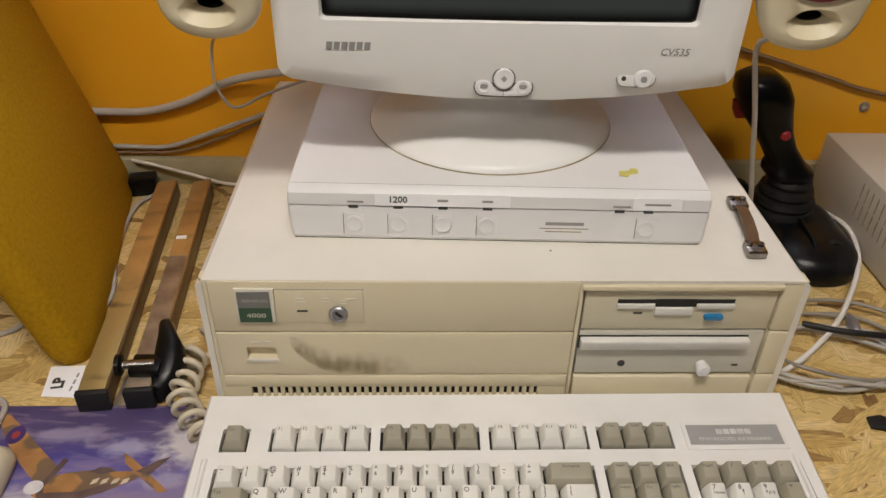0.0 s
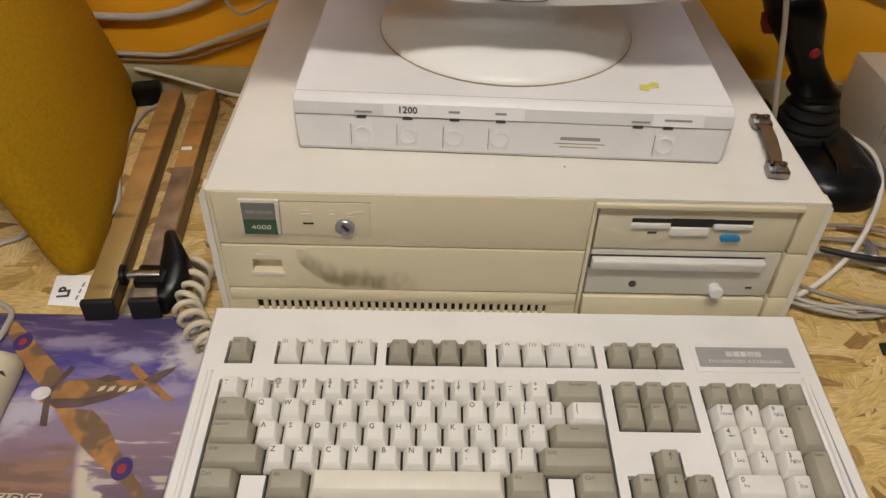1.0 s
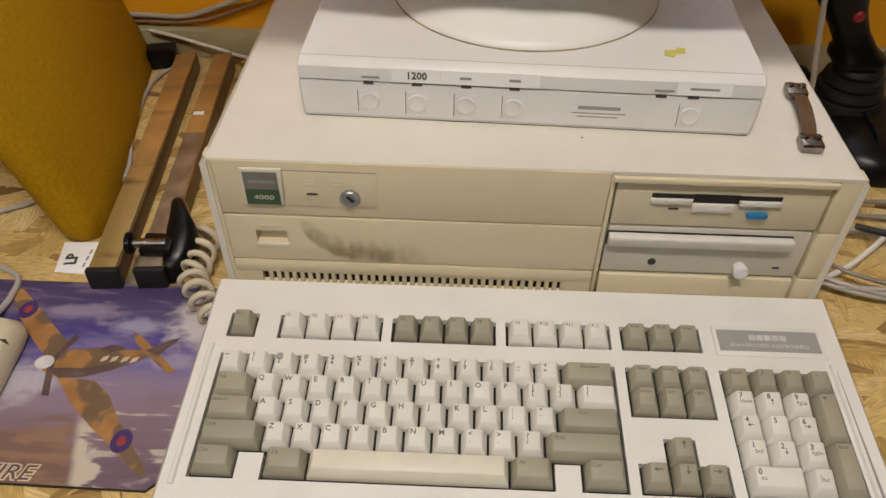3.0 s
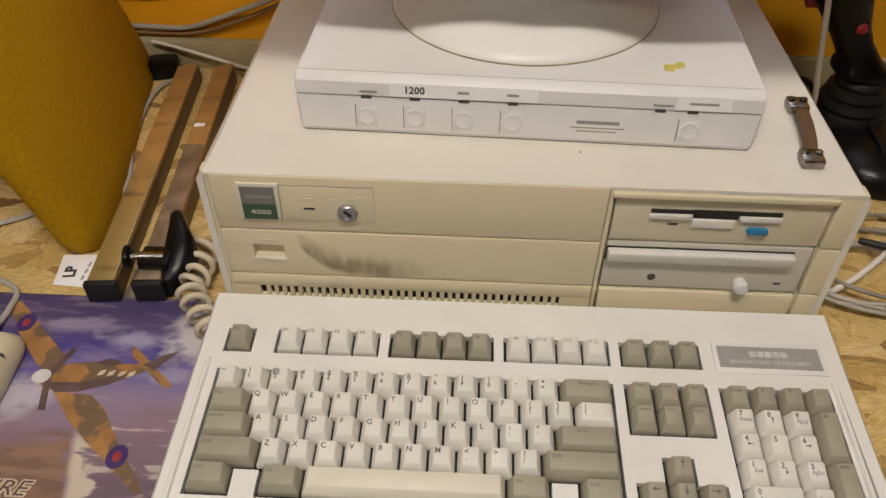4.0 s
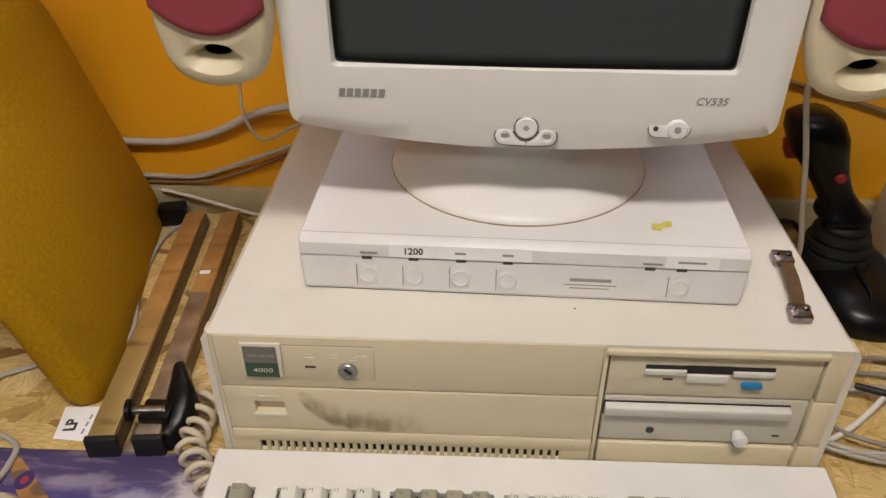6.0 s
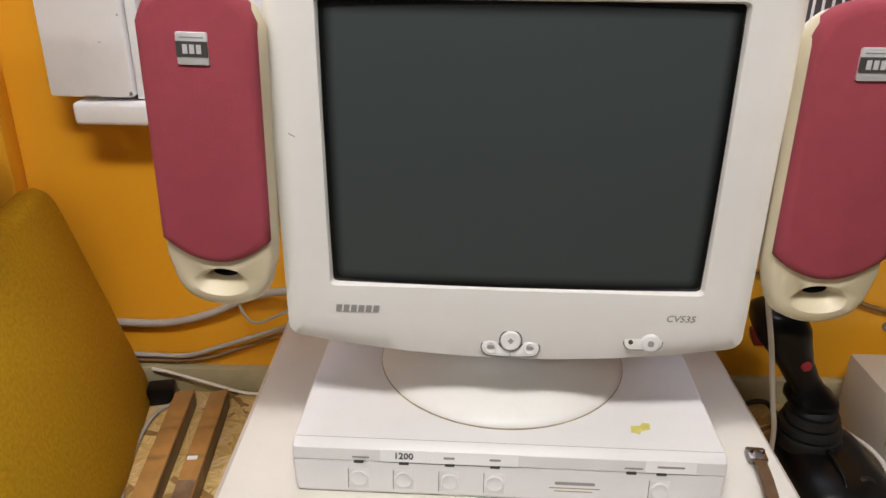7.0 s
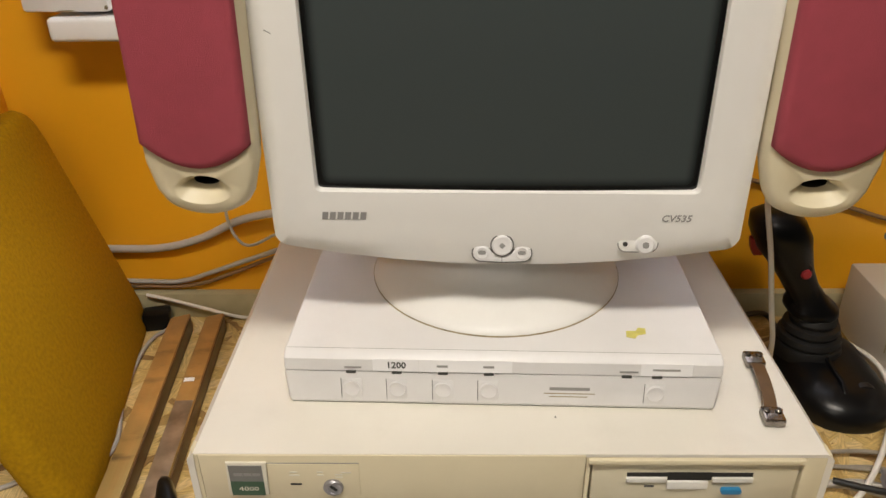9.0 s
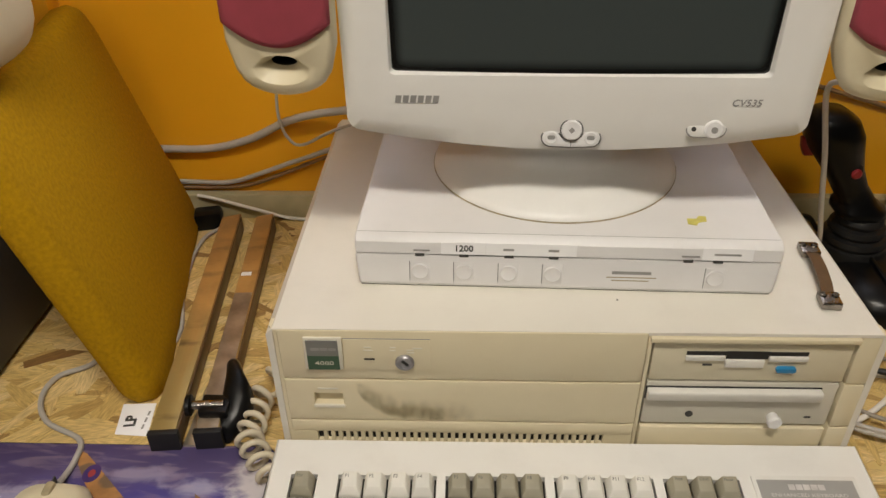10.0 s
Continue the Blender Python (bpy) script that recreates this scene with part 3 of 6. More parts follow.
# white wire guard before a dark recess
g = thing("wire_guard", pose(0.492, 1.040, 1.164), "white wire grille over a dark recess beside the window", "grille")
part("backing", slab(-0.046, 0.040, 0.0, 0.02, 0.0, 0.7, 0.004), material("dusty_dark_recess", (0.085, 0.07, 0.075), 0.6, vary=0.5, scale=45), g, "dark recess behind the wires")
wire = lathe(bmesh.new(), ((0.0017, 0.0), (0.0017, 0.7)), 6)
first = part("wire", wire, WHITE_PAINT, g)
first.matrix_basis = pose(-0.046, -0.006, 0.0)
for i in range(1, 9):
    o = new("wire", first.data)
    o.parent, o.matrix_basis = g, pose(-0.046 + 0.0105 * i, -0.006, 0.0)
cross = part("cross_wire", lathe(bmesh.new(), ((0.0017, -0.047), (0.0017, 0.040)), 6), WHITE_PAINT, g)
cross.matrix_basis = pose(0, -0.006, 0.02, 0, 90, 0)
for i in range(1, 20):
    o = new("cross_wire", cross.data)
    o.parent, o.matrix_basis = g, pose(0, -0.006, 0.02 + 0.0345 * i, 0, 90, 0)

# ---- the desk ----
desk = thing("desk", pose(0, 0, 0), "long worktop of raw pressed-strand board", "desk")
part("board", slab(-1.9, 1.9, 0.30, 1.044, DESK - 0.022, DESK, 0.002), OSB, desk, "honey-coloured strand board")
for x in (-1.8, 1.8):
    for y in (0.36, 0.98):
        part("leg", slab(x - 0.03, x + 0.03, y - 0.03, y + 0.03, 0, DESK - 0.022, 0.003), SPRUCE, desk)


def strands(count, seed):
    """Thin wood strands pressed flat into the board, each with its own outline and turn."""
    rng = random.Random(seed)
    verts, faces, uvs = [], [], []
    for i in range(count):
        if rng.random() < 0.62:
            cx, cy = rng.uniform(-0.72, -0.10), rng.uniform(0.38, 1.02)
        else:
            cx, cy = rng.uniform(0.36, 0.80), rng.uniform(0.38, 1.02)
        a = rng.gauss(0.15, 0.75)
        ln, wd = rng.uniform(0.035, 0.11), rng.uniform(0.008, 0.026)
        z = DESK + 0.0002 + 0.0009 * rng.random()
        top = []
        k = rng.randint(3, 4)
        for j in range(k + 1):
            u = -0.5 + j / k
            top.append((u * ln, wd * (0.5 + rng.uniform(-0.22, 0.1)) * (0.45 if j in (0, k) else 1)))
        low = [(u + rng.uniform(-0.004, 0.004), -v * rng.uniform(0.75, 1.1)) for u, v in reversed(top)]
        base = len(verts)
        off = rng.uniform(0, 50)
        ring = top + low
        for u, v in ring:
            verts.append((cx + u * math.cos(a) - v * math.sin(a), cy + u * math.sin(a) + v * math.cos(a), z))
            uvs.append((u + off, v + off))
        for u, v in ring:
            verts.append((cx + u * math.cos(a) - v * math.sin(a), cy + u * math.sin(a) + v * math.cos(a), DESK - 0.0005))
            uvs.append((u + off, v + off))
        n = len(ring)
        faces.append(tuple(range(base + n - 1, base - 1, -1)))
        for j in range(n):
            faces.append((base + j, base + (j + 1) % n, base + n + (j + 1) % n, base + n + j))
    me = bpy.data.meshes.new("strand_layer")
    me.from_pydata(verts, [], faces)
    layer = me.uv_layers.new(name="grain")
    for lp in me.loops:
        layer.data[lp.index].uv = uvs[lp.vertex_index]
    me.materials.append(OSB)
    ob = new("strand_layer", me)
    ob.parent = desk
    ob["kind"] = "stuff"
    return ob


strands(2600, 4)

# ---- desktop computer ----
CX0, CX1, CY, CZ1 = -0.1215, 0.3790, 0.600, 0.9090
pc = thing("desktop_computer", pose(0, 0, 0), "yellowed beige desktop computer case with two drives", "computer")
part("chassis", slab(CX0 + 0.004, CX1 - 0.004, CY + 0.016, 1.01, DESK + 0.006, CZ1 - 0.004, 0.002), BEIGE, pc)
lid = bmesh.new()
prism(lid, ((CX0 - 0.002, DESK + 0.012), (CX0 - 0.002, CZ1 - 0.006), (CX0 + 0.004, CZ1), (CX1 - 0.004, CZ1), (CX1 + 0.002, CZ1 - 0.006), (CX1 + 0.002, DESK + 0.012),
            (CX1 - 0.0035, DESK + 0.012), (CX1 - 0.0035, CZ1 - 0.003), (CX0 + 0.0035, CZ1 - 0.003), (CX0 + 0.0035, DESK + 0.012)), 0.4118, "y", 0.6012)
part("lid", lid, LID, pc, "cream painted sheet-metal lid")
for x in (CX0 + 0.03, CX1 - 0.03):
    for y in (0.64, 0.97):
        part("foot", lathe(bmesh.new(), ((0.011, 0.0), (0.012, 0.007)), 16, (x, y, DESK)), RUBBER, pc)
# bezel: a frame round the panels
bez = bmesh.new()
box(bez, CX0 + 0.004, 0.1924, CY + 0.0030, CY + 0.016, 0.9083, CZ1 - 0.0008, 0.0004)
box(bez, 0.1924, CX1, CY + 0.0015, CY + 0.016, 0.9060, CZ1 - 0.0008, 0.0014)
prism(bez, ((CX0, CY + 0.016), (CX0, CY + 0.007), (CX0 + 0.0045, CY + 0.0004), (-0.11405, CY + 0.0004), (-0.11405, CY + 0.016)), 0.1541, "z", DESK + 0.004)
box(bez, 0.3588, CX1, CY + 0.0015, CY + 0.016, 0.8553, 0.9059, 0.0012)
box(bez, 0.3588, CX1, CY + 0.0015, CY + 0.016, 0.8049, 0.8537, 0.0012)
box(bez, 0.3588, CX1, CY + 0.0015, CY + 0.016, DESK + 0.004, 0.8033, 0.0012)
box(bez, 0.1898, 0.1934, CY + 0.0015, CY + 0.016, DESK + 0.004, 0.9057, 0.0008)
part("bezel", bez, BEIGE, pc)
part("bezel_lip", slab(0.1909, 0.3588, CY - 0.002, CY + 0.014, 0.9004, 0.9055, 0.0015), BEIGE, pc)
part("panel", slab(-0.1140, 0.1890, CY, CY + 0.014, 0.8556, 0.9083, 0.0012), BEIGE, pc)


def pocket_panel(x0, x1, z0, z1, a0, a1, c0, c1, y, deep):
    """A flat panel with a rectangular finger pocket sunk into it."""
    bm = bmesh.new()
    xs, zs = (x0, a0, a1, x1), (z0, c0, c1, z1)
    f = [[bm.verts.new((q, y, s)) for q in xs] for s in zs]
    for r in range(3):
        for k in range(3):
            if (r, k) != (1, 1):
                bm.faces.new((f[r][k], f[r][k + 1], f[r + 1][k + 1], f[r + 1][k]))
    back = [bm.verts.new((q, y + deep - (0.003 if s == c0 else 0.0), s)) for q, s in ((a0, c0), (a1, c0), (a1, c1), (a0, c1))]
    hole = [f[1][1], f[1][2], f[2][2], f[2][1]]
    for k in range(4):
        bm.faces.new((hole[k], hole[(k + 1) % 4], back[(k + 1) % 4], back[k]))
    bm.faces.new(back)
    rim = [f[0][0], f[0][1], f[0][2], f[0][3], f[1][3], f[2][3], f[3][3], f[3][2], f[3][1], f[3][0], f[2][0], f[1][0]]
    rear = [bm.verts.new((v.co.x, y + 0.014, v.co.z)) for v in rim]
    for k in range(12):
        bm.faces.new((rim[(k + 1) % 12], rim[k], rear[k], rear[(k + 1) % 12]))
    bmesh.ops.recalc_face_normals(bm, faces=bm.faces)
    around = set(rim)
    edges = [e for e in bm.edges if e.verts[0] in around and e.verts[1] in around and (e.verts[0].co.x in (x0, x1) and e.verts[0].co.x == e.verts[1].co.x or e.verts[0].co.z in (z0, z1) and e.verts[0].co.z == e.verts[1].co.z)]
    bmesh.ops.bevel(bm, geom=edges, offset=0.0010, segments=2, profile=0.5, affect="EDGES")
    return bm


EX = [float(np.float32(q)) for q in (-0.1140, 0.1890, 0.8063, 0.8539)]
part("panel", pocket_panel(EX[0], EX[1], EX[2], EX[3], -0.0900, -0.0648, 0.8258, 0.8385, CY, 0.0085), BEIGE, pc, "beige panel with a finger pocket")
low = bmesh.new()
box(low, -0.1140, 0.1890, CY, CY + 0.014, 0.7907, 0.8047, 0.0010)
box(low, -0.1140, 0.1890, CY, CY + 0.014, 0.7431, 0.7800, 0.0010)
box(low, -0.1140, -0.0916, CY, CY + 0.014, 0.7795, 0.7912)
box(low, 0.1654, 0.1890, CY, CY + 0.014, 0.7795, 0.7912)
for i in range(38):
    x = -0.0865 + 0.00677 * i
    box(low, x, x + 0.0036, CY + 0.0003, CY + 0.014, 0.7796, 0.7910)
part("vent_panel", low, BEIGE, pc, "beige panel with a row of vent slots")
# near-black slab gives the shade behind the slots
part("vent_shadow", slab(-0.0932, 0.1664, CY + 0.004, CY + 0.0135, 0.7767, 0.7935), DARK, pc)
part("badge_frame", prism(bmesh.new(), ((-0.0935, 0.8680), (-0.0615, 0.8680), (-0.0605, 0.9027), (-0.0925, 0.9027)), -0.0022, "y", CY - 0.0001, 0.0007), KEY_CREAM, pc, "raised cream badge frame")
part("badge_top", slab(-0.0906, -0.0641, CY - 0.0030, CY - 0.0022, 0.8836, 0.8999), BADGE_GREY, pc)
part("badge_bottom", slab(-0.0906, -0.0641, CY - 0.0030, CY - 0.0022, 0.8685, 0.8835), BADGE_GREEN, pc, "dark green model badge")
lettering("badge_number", "4000", 0.0062, KEY_CREAM, pc, pose(-0.0765, CY - 0.0033, 0.8758, 90, 0, 0), wide=1.3)
for x0, x1 in ((-0.087, -0.080), (-0.079, -0.073), (-0.072, -0.066)):
    part("badge_bar", slab(x0, x1, CY - 0.0033, CY - 0.0030, 0.8896, 0.8922), GREY_INK, pc)
part("control_panel", slab(-0.0601, 0.0117, CY - 0.0009, CY, 0.8668, 0.8999, 0.0003), BEIGE, pc, "inset switch panel")
part("panel_line", slab(-0.0606, 0.0119, CY - 0.0003, CY + 0.0, 0.9001, 0.9008), GREY_INK, pc)
part("power_led", slab(-0.0433, -0.0346, CY - 0.0014, CY - 0.0009, 0.8784, 0.8799), DARK, pc)
for x, z, a in ((-0.0400, 0.8920, 0.006), (-0.0395, 0.8887, 0.008), (-0.0190, 0.8920, 0.005), (-0.0190, 0.8889, 0.005), (-0.0045, 0.8893, 0.006), (-0.0045, 0.8866, 0.006), (0.0015, 0.8915, 0.008)):
    part("moulded_icon", slab(x - a / 2, x + a / 2, CY - 0.0014, CY - 0.0009, z - 0.0005, z + 0.0005), KEY_CREAM, pc)
lock = part("key_lock", lathe(bmesh.new(), ((0.0080, 0.0), (0.0080, 0.002), (0.0070, 0.0032), (0.0049, 0.0032), (0.0047, 0.0020), (0.0045, 0.0020)), 28, (-0.0095, CY - 0.0009, 0.8763), "y"), ALU, pc, "round steel key lock")
part("keyhole", slab(-0.0007, 0.0017, -0.0006, 0.0, -0.0034, 0.0034), DARK, lock).matrix_basis = pose(-0.0095, CY - 0.0029, 0.8763, 0, -45, 0)
part("latch", slab(-0.0912, -0.0636, CY - 0.0018, CY + 0.0004, 0.8221, 0.8258, 0.0008), KEY_CREAM, pc, "moulded finger latch")
part("moulded_icon", slab(-0.0860, -0.0687, CY - 0.0006, CY, 0.8433, 0.8448), KEY_CREAM, pc)
smear = part("stain", slab(-0.0640, 0.0640, -0.0002, 0.0, -0.0200, 0.0240), SMEAR, pc, "greasy brown smear")
smear.matrix_basis = pose(-0.002, CY - 0.0003, 0.8265)
part("speck", slab(-0.0007, 0.0007, -0.0009, 0.0009, 0.0, 0.0002), INK, pc).matrix_basis = pose(0.170, 0.644, CZ1 + 0.0001)
# drive bays
bay = slab(0.1937, 0.3585, CY + 0.012, CY + 0.0155, 0.7431, 0.9004)
part("bay_recess", bay, DARK, pc)
d1 = part("floppy_drive", slab(0.1954, 0.3568, CY + 0.003, CY + 0.012, 0.8562, 0.8993, 0.0008), BEIGE_DRIVE, pc, "beige floppy drive face")
part("slot", slab(0.2229, 0.3217, CY + 0.0024, CY + 0.0030, 0.8847, 0.8887), DARK, d1)
part("slot_notch", slab(0.2550, 0.2896, CY + 0.0020, CY + 0.0024, 0.8814, 0.8896), DARK, d1)
part("slot_lip", slab(0.2224, 0.2545, CY + 0.0002, CY + 0.0032, 0.8800, 0.8846, 0.0008), KEY_LIGHT, d1)
part("slot_lip", slab(0.2901, 0.3220, CY + 0.0002, CY + 0.0032, 0.8800, 0.8846, 0.0008), KEY_LIGHT, d1)
part("slot_tab", slab(0.2550, 0.2871, CY + 0.0000, CY + 0.0032, 0.8732, 0.8810, 0.0008), KEY_LIGHT, d1)
part("activity_light", slab(0.2377, 0.2453, CY + 0.0025, CY + 0.0031, 0.8732, 0.8749), INK, d1)
part("eject_button", prism(bmesh.new(), rounded(0.0165, 0.0056, 0.0025, 5, 0.3062, 0.8711), -0.004, "y", CY + 0.003, 0.0008), BLUE, d1, "bright blue eject button")
d2 = part("tape_drive", slab(0.1954, 0.3558, CY + 0.003, CY + 0.012, 0.8052, 0.8539, 0.0008), DRIVE_GREY, pc, "pale grey drive face with a loading door")
part("door_gap", slab(0.1948, 0.3422, CY + 0.0022, CY + 0.0030, 0.8355, 0.8495), DARK, d2)
door = bmesh.new()
prism(door, ((0.8362, -0.0), (0.8482, -0.0), (0.8482, -0.0070), (0.8462, -0.0078), (0.8374, -0.0060)), 0.1460, "x", 0.0)
for v in door.verts:
    v.co = Vector((v.co.x + 0.1960, CY + 0.003 + v.co.z, v.co.y))
bmesh.ops.recalc_face_normals(door, faces=door.faces)
bmesh.ops.bevel(door, geom=list(door.edges), offset=0.0008, segments=2, profile=0.5, affect="EDGES")
part("drive_door", door, KEY_LIGHT, d2, "long pale loading-door bar")
part("jack_socket", lathe(bmesh.new(), ((0.0034, 0.0), (0.0034, 0.0008), (0.0020, 0.0010)), 18, (0.2360, CY + 0.0030, 0.8168), "y"), INK, d2)
part("volume_knob", lathe(bmesh.new(), ((0.0050, 0.0), (0.0053, 0.004), (0.0062, 0.005), (0.0062, 0.0085), (0.0052, 0.0096)), 22, (0.3078, CY + 0.0030, 0.8146), "y"), BOX_WHITE, d2, "round off-white knob")
part("activity_light", slab(0.3354, 0.3410, CY + 0.0025, CY + 0.0031, 0.8136, 0.8154), INK, d2)
part("blank_panel", slab(0.1954, 0.3558, CY + 0.001, CY + 0.012, 0.7453, 0.8019, 0.0010), BEIGE, pc)

# ---- switch box on the case ----
rs = thing("switch_box", pose(0.1250, 0.6612, CZ1, 0, 0, -1.7), "off-white five-button power switch box under the monitor", "switch box")
HW = 0.1797
shell = bmesh.new()
prof = ((-0.0025, 0.0008), (-0.0048, 0.0045), (-0.0024, 0.0300), (-0.0020, 0.0320), (0.22, 0.0320), (0.22, 0.0008))
prism(shell, list(prof), 2 * HW, "x", -HW)
bmesh.ops.bevel(shell, geom=[e for e in shell.edges if abs(e.verts[0].co.x - e.verts[1].co.x) < 1e-6], offset=0.0025, segments=3, profile=0.5, affect="EDGES")
for v in shell.verts:
    v.co.x *= 1 - 0.016 * max(0.0, 1 - v.co.z / 0.030) ** 1.5
part("lower_shell", shell, BOX_WHITE, rs)
part("seam", slab(-HW + 0.0015, HW - 0.0015, 0.0005, 0.218, 0.0314, 0.0338), INK, rs)
cap = bmesh.new()
prism(cap, ((-0.0020, 0.0336), (-0.0008, 0.0440), (0.003, 0.0480), (0.008, 0.0490), (0.220, 0.0490), (0.220, 0.0336)), 2 * HW, "x", -HW)
bmesh.ops.bevel(cap, geom=[e for e in cap.edges if abs(e.verts[0].co.x - e.verts[1].co.x) < 1e-6], offset=0.002, segments=3, profile=0.5, affect="EDGES")
part("top_shell", cap, BOX_WHITE, rs)
part("groove", slab(-HW + 0.002, HW - 0.002, 0.0078, 0.0082, 0.0488, 0.0491), GREY_INK, rs)
# thin black sheet added as the contact shade under the box
part("contact_shade", slab(-HW + 0.004, HW - 0.004, -0.0020, 0.214, -0.0001, 0.0008), DARK, rs)
SL = -5.4
for x in (-0.1238, -0.0858, -0.0475, -0.0098, 0.1270):
    b = part("button", prism(bmesh.new(), rounded(0.0170, 0.0190, 0.0012, 3), -0.0005, "y", 0.0, 0.0003), BOX_WHITE, rs)
    b.matrix_basis = pose(x, -0.0035, 0.0165, SL, 0, 0)
    part("finger_dish", lathe(bmesh.new(), ((0.0078, 0.0), (0.0074, 0.0010), (0.0066, 0.0013), (0.0050, 0.0008), (0.002, 0.0004)), 26, (0, -0.0005, 0), "y"), BOX_WHITE, b)
    part("button_gap", slab(-0.0092, -0.0087, -0.0004, 0.0003, -0.0095, 0.0095), INK, b)
    part("indicator", slab(x - 0.0040, x + 0.0040, -0.0030, 0.003, 0.0314, 0.0338), INK, rs)
part("indicator", slab(0.0985, 0.1065, -0.0030, 0.003, 0.0314, 0.0338), INK, rs)
for x, wd in ((-0.0865, 0.038), (-0.029, 0.0765), (0.134, 0.0415)):
    p = part("paper_label", slab(-wd / 2, wd / 2, -0.0002, 0.0, -0.0056, 0.0056), PAPER, rs, "stuck-on white paper label")
    p.matrix_basis = pose(x, -0.0022, 0.0398, -6.5, 0, 0)
    if wd < 0.04:
        lettering("label_number", "1200", 0.0082, INK, p, pose(0.0005, -0.0005, 0, 90, 0, 0), bold=0.0002)
    elif wd > 0.05:
        for q in (-0.019, 0.019):
            part("print_bar", slab(q - 0.0045, q + 0.0045, -0.0004, -0.0002, -0.0012, 0.0008), GREY_INK, p)
    else:
        part("print_bar", slab(-0.011, 0.011, -0.0004, -0.0002, -0.0010, 0.0008), GREY_INK, p)
for x, wd in ((-0.122, 0.014), (0.104, 0.015)):
    p = part("print_bar", slab(-wd / 2, wd / 2, -0.0001, 0.0, -0.0008, 0.0008), GREY_INK, rs)
    p.matrix_basis = pose(x, -0.0021, 0.0370, -6.5, 0, 0)
for x0, x1, z in ((0.0385, 0.0715, 0.0205), (0.0340, 0.0760, 0.0160), (0.0385, 0.0700, 0.0130)):
    p = part("brand_mark" if z > 0.02 else "print_bar", slab(x0, x1, -0.0002, 0.0, -0.0015 if z > 0.02 else -0.0005, 0.0015 if z > 0.02 else 0.0005), GREY_INK if z > 0.02 else STAIN, rs)
    p.matrix_basis = pose(0.002, -0.0031 - (0.0215 - z) * 0.094, z - 0.001, SL, 0, 0)
st = bmesh.new()
prism(st, ((-0.009, -0.006), (-0.002, -0.008), (0.001, -0.003), (0.008, -0.001), (0.009, 0.007), (0.003, 0.008), (0.0, 0.003), (-0.008, 0.003)), 0.0004, "z", 0.0)
part("sticker_remnant", st, STICKER, rs, "torn yellow-green sticker remnant").matrix_basis = pose(0.1150, 0.0360, 0.0491)

# ---- monitor ----
MONM = pose(0.1264, 0.6886, 1.0480, 0.6, -0.2, -1.9)
mon = thing("crt_monitor", MONM, "bulky off-white tube monitor with a dark blank screen", "monitor")


def bezel_ring(w0, w1, z0, z1, r, y, bow=0.0, bulge=0.0):
    """A ring of the bezel: width at the foot and at the top, rounded corners, a foot bowed down."""
    out = []
    for a, b in rounded(2.0, 2.0, r, 7):
        # spread each side's points evenly so that it can bow
        k = (b + 1) / 2
        out.append((a, k))
    dense = []
    n = len(out)
    for i in range(n):
        p, q = out[i], out[(i + 1) % n]
        m = 8 if math.dist(p, q) > 0.5 else 1
        for j in range(m):
            dense.append((p[0] + (q[0] - p[0]) * j / m, p[1] + (q[1] - p[1]) * j / m))
    ring = []
    for a, k in dense:
        wd = w0 + (w1 - w0) * k
        z = z0 + (z1 - z0) * k - bow * (1 - a * a) * (1 - k) ** 2
        ring.append((a * wd, y + bulge * (a * a - 1), z))
    return ring


TOP = 0.362
rings = [
    bezel_ring(0.120, 0.120, 0.060, TOP - 0.07, 0.25, 0.290),
    bezel_ring(0.145, 0.145, 0.040, TOP - 0.045, 0.20, 0.220),
    bezel_ring(0.172, 0.172, 0.012, TOP - 0.014, 0.14, 0.100, 0.006),
    bezel_ring(0.1800, 0.1800, -0.003, TOP - 0.004, 0.07, 0.062, 0.011),
    bezel_ring(0.1845, 0.1845, -0.008, TOP, 0.055, 0.034, 0.0155),
    bezel_ring(0.1848, 0.1848, -0.009, TOP - 0.006, 0.055, 0.014, 0.0170),
    bezel_ring(0.1835, 0.1835, -0.0045, TOP - 0.020, 0.055, 0.0045, 0.0175),
    bezel_ring(0.1770, 0.1770, 0.0075, TOP - 0.044, 0.07, 0.0006, 0.0120),
    bezel_ring(0.1540, 0.1540, 0.036, 0.2725, 0.05, 0.0, 0.003),
    bezel_ring(0.1465, 0.1465, 0.0428, 0.2622, 0.035, 0.0008, 0.000),
    bezel_ring(0.1452, 0.1452, 0.0440, 0.2607, 0.030, 0.0032, 0.0),
    bezel_ring(0.1442, 0.1442, 0.0445, 0.2600, 0.030, 0.0150, 0.0),
]


def brow(bm):
    """Rolls the front back above the screen."""
    for v in bm.verts:
        if v.co.y < 0.05:
            v.co.y += 2.5 * max(0.0, v.co.z - 0.270) ** 2 * (1 - max(0.0, v.co.y) / 0.05)
    return bm


rings.insert(8, bezel_ring(0.1700, 0.1700, 0.018, 0.305, 0.065, 0.0003, 0.009))
rings.insert(9, bezel_ring(0.1620, 0.1620, 0.027, 0.289, 0.058, 0.0001, 0.006))
part("housing", brow(loft(bmesh.new(), rings, True, False)), WHITE, mon, "glossy off-white housing", angle=50)
scr = bmesh.new()
grid = []
for j in range(13):
    row = []
    for i in range(17):
        a, b = -1 + 2 * i / 16, -1 + 2 * j / 12
        row.append(scr.verts.new((a * 0.1455, 0.0012 + 0.0034 * (a * a) + 0.0022 * (b * b), 0.1523 + b * 0.1090)))
    grid.append(row)
for j in range(12):
    for i in range(16):
        scr.faces.new((grid[j][i], grid[j][i + 1], grid[j + 1][i + 1], grid[j + 1][i]))
part("screen", scr, SCREEN, mon, "dark curved glass screen", angle=80)
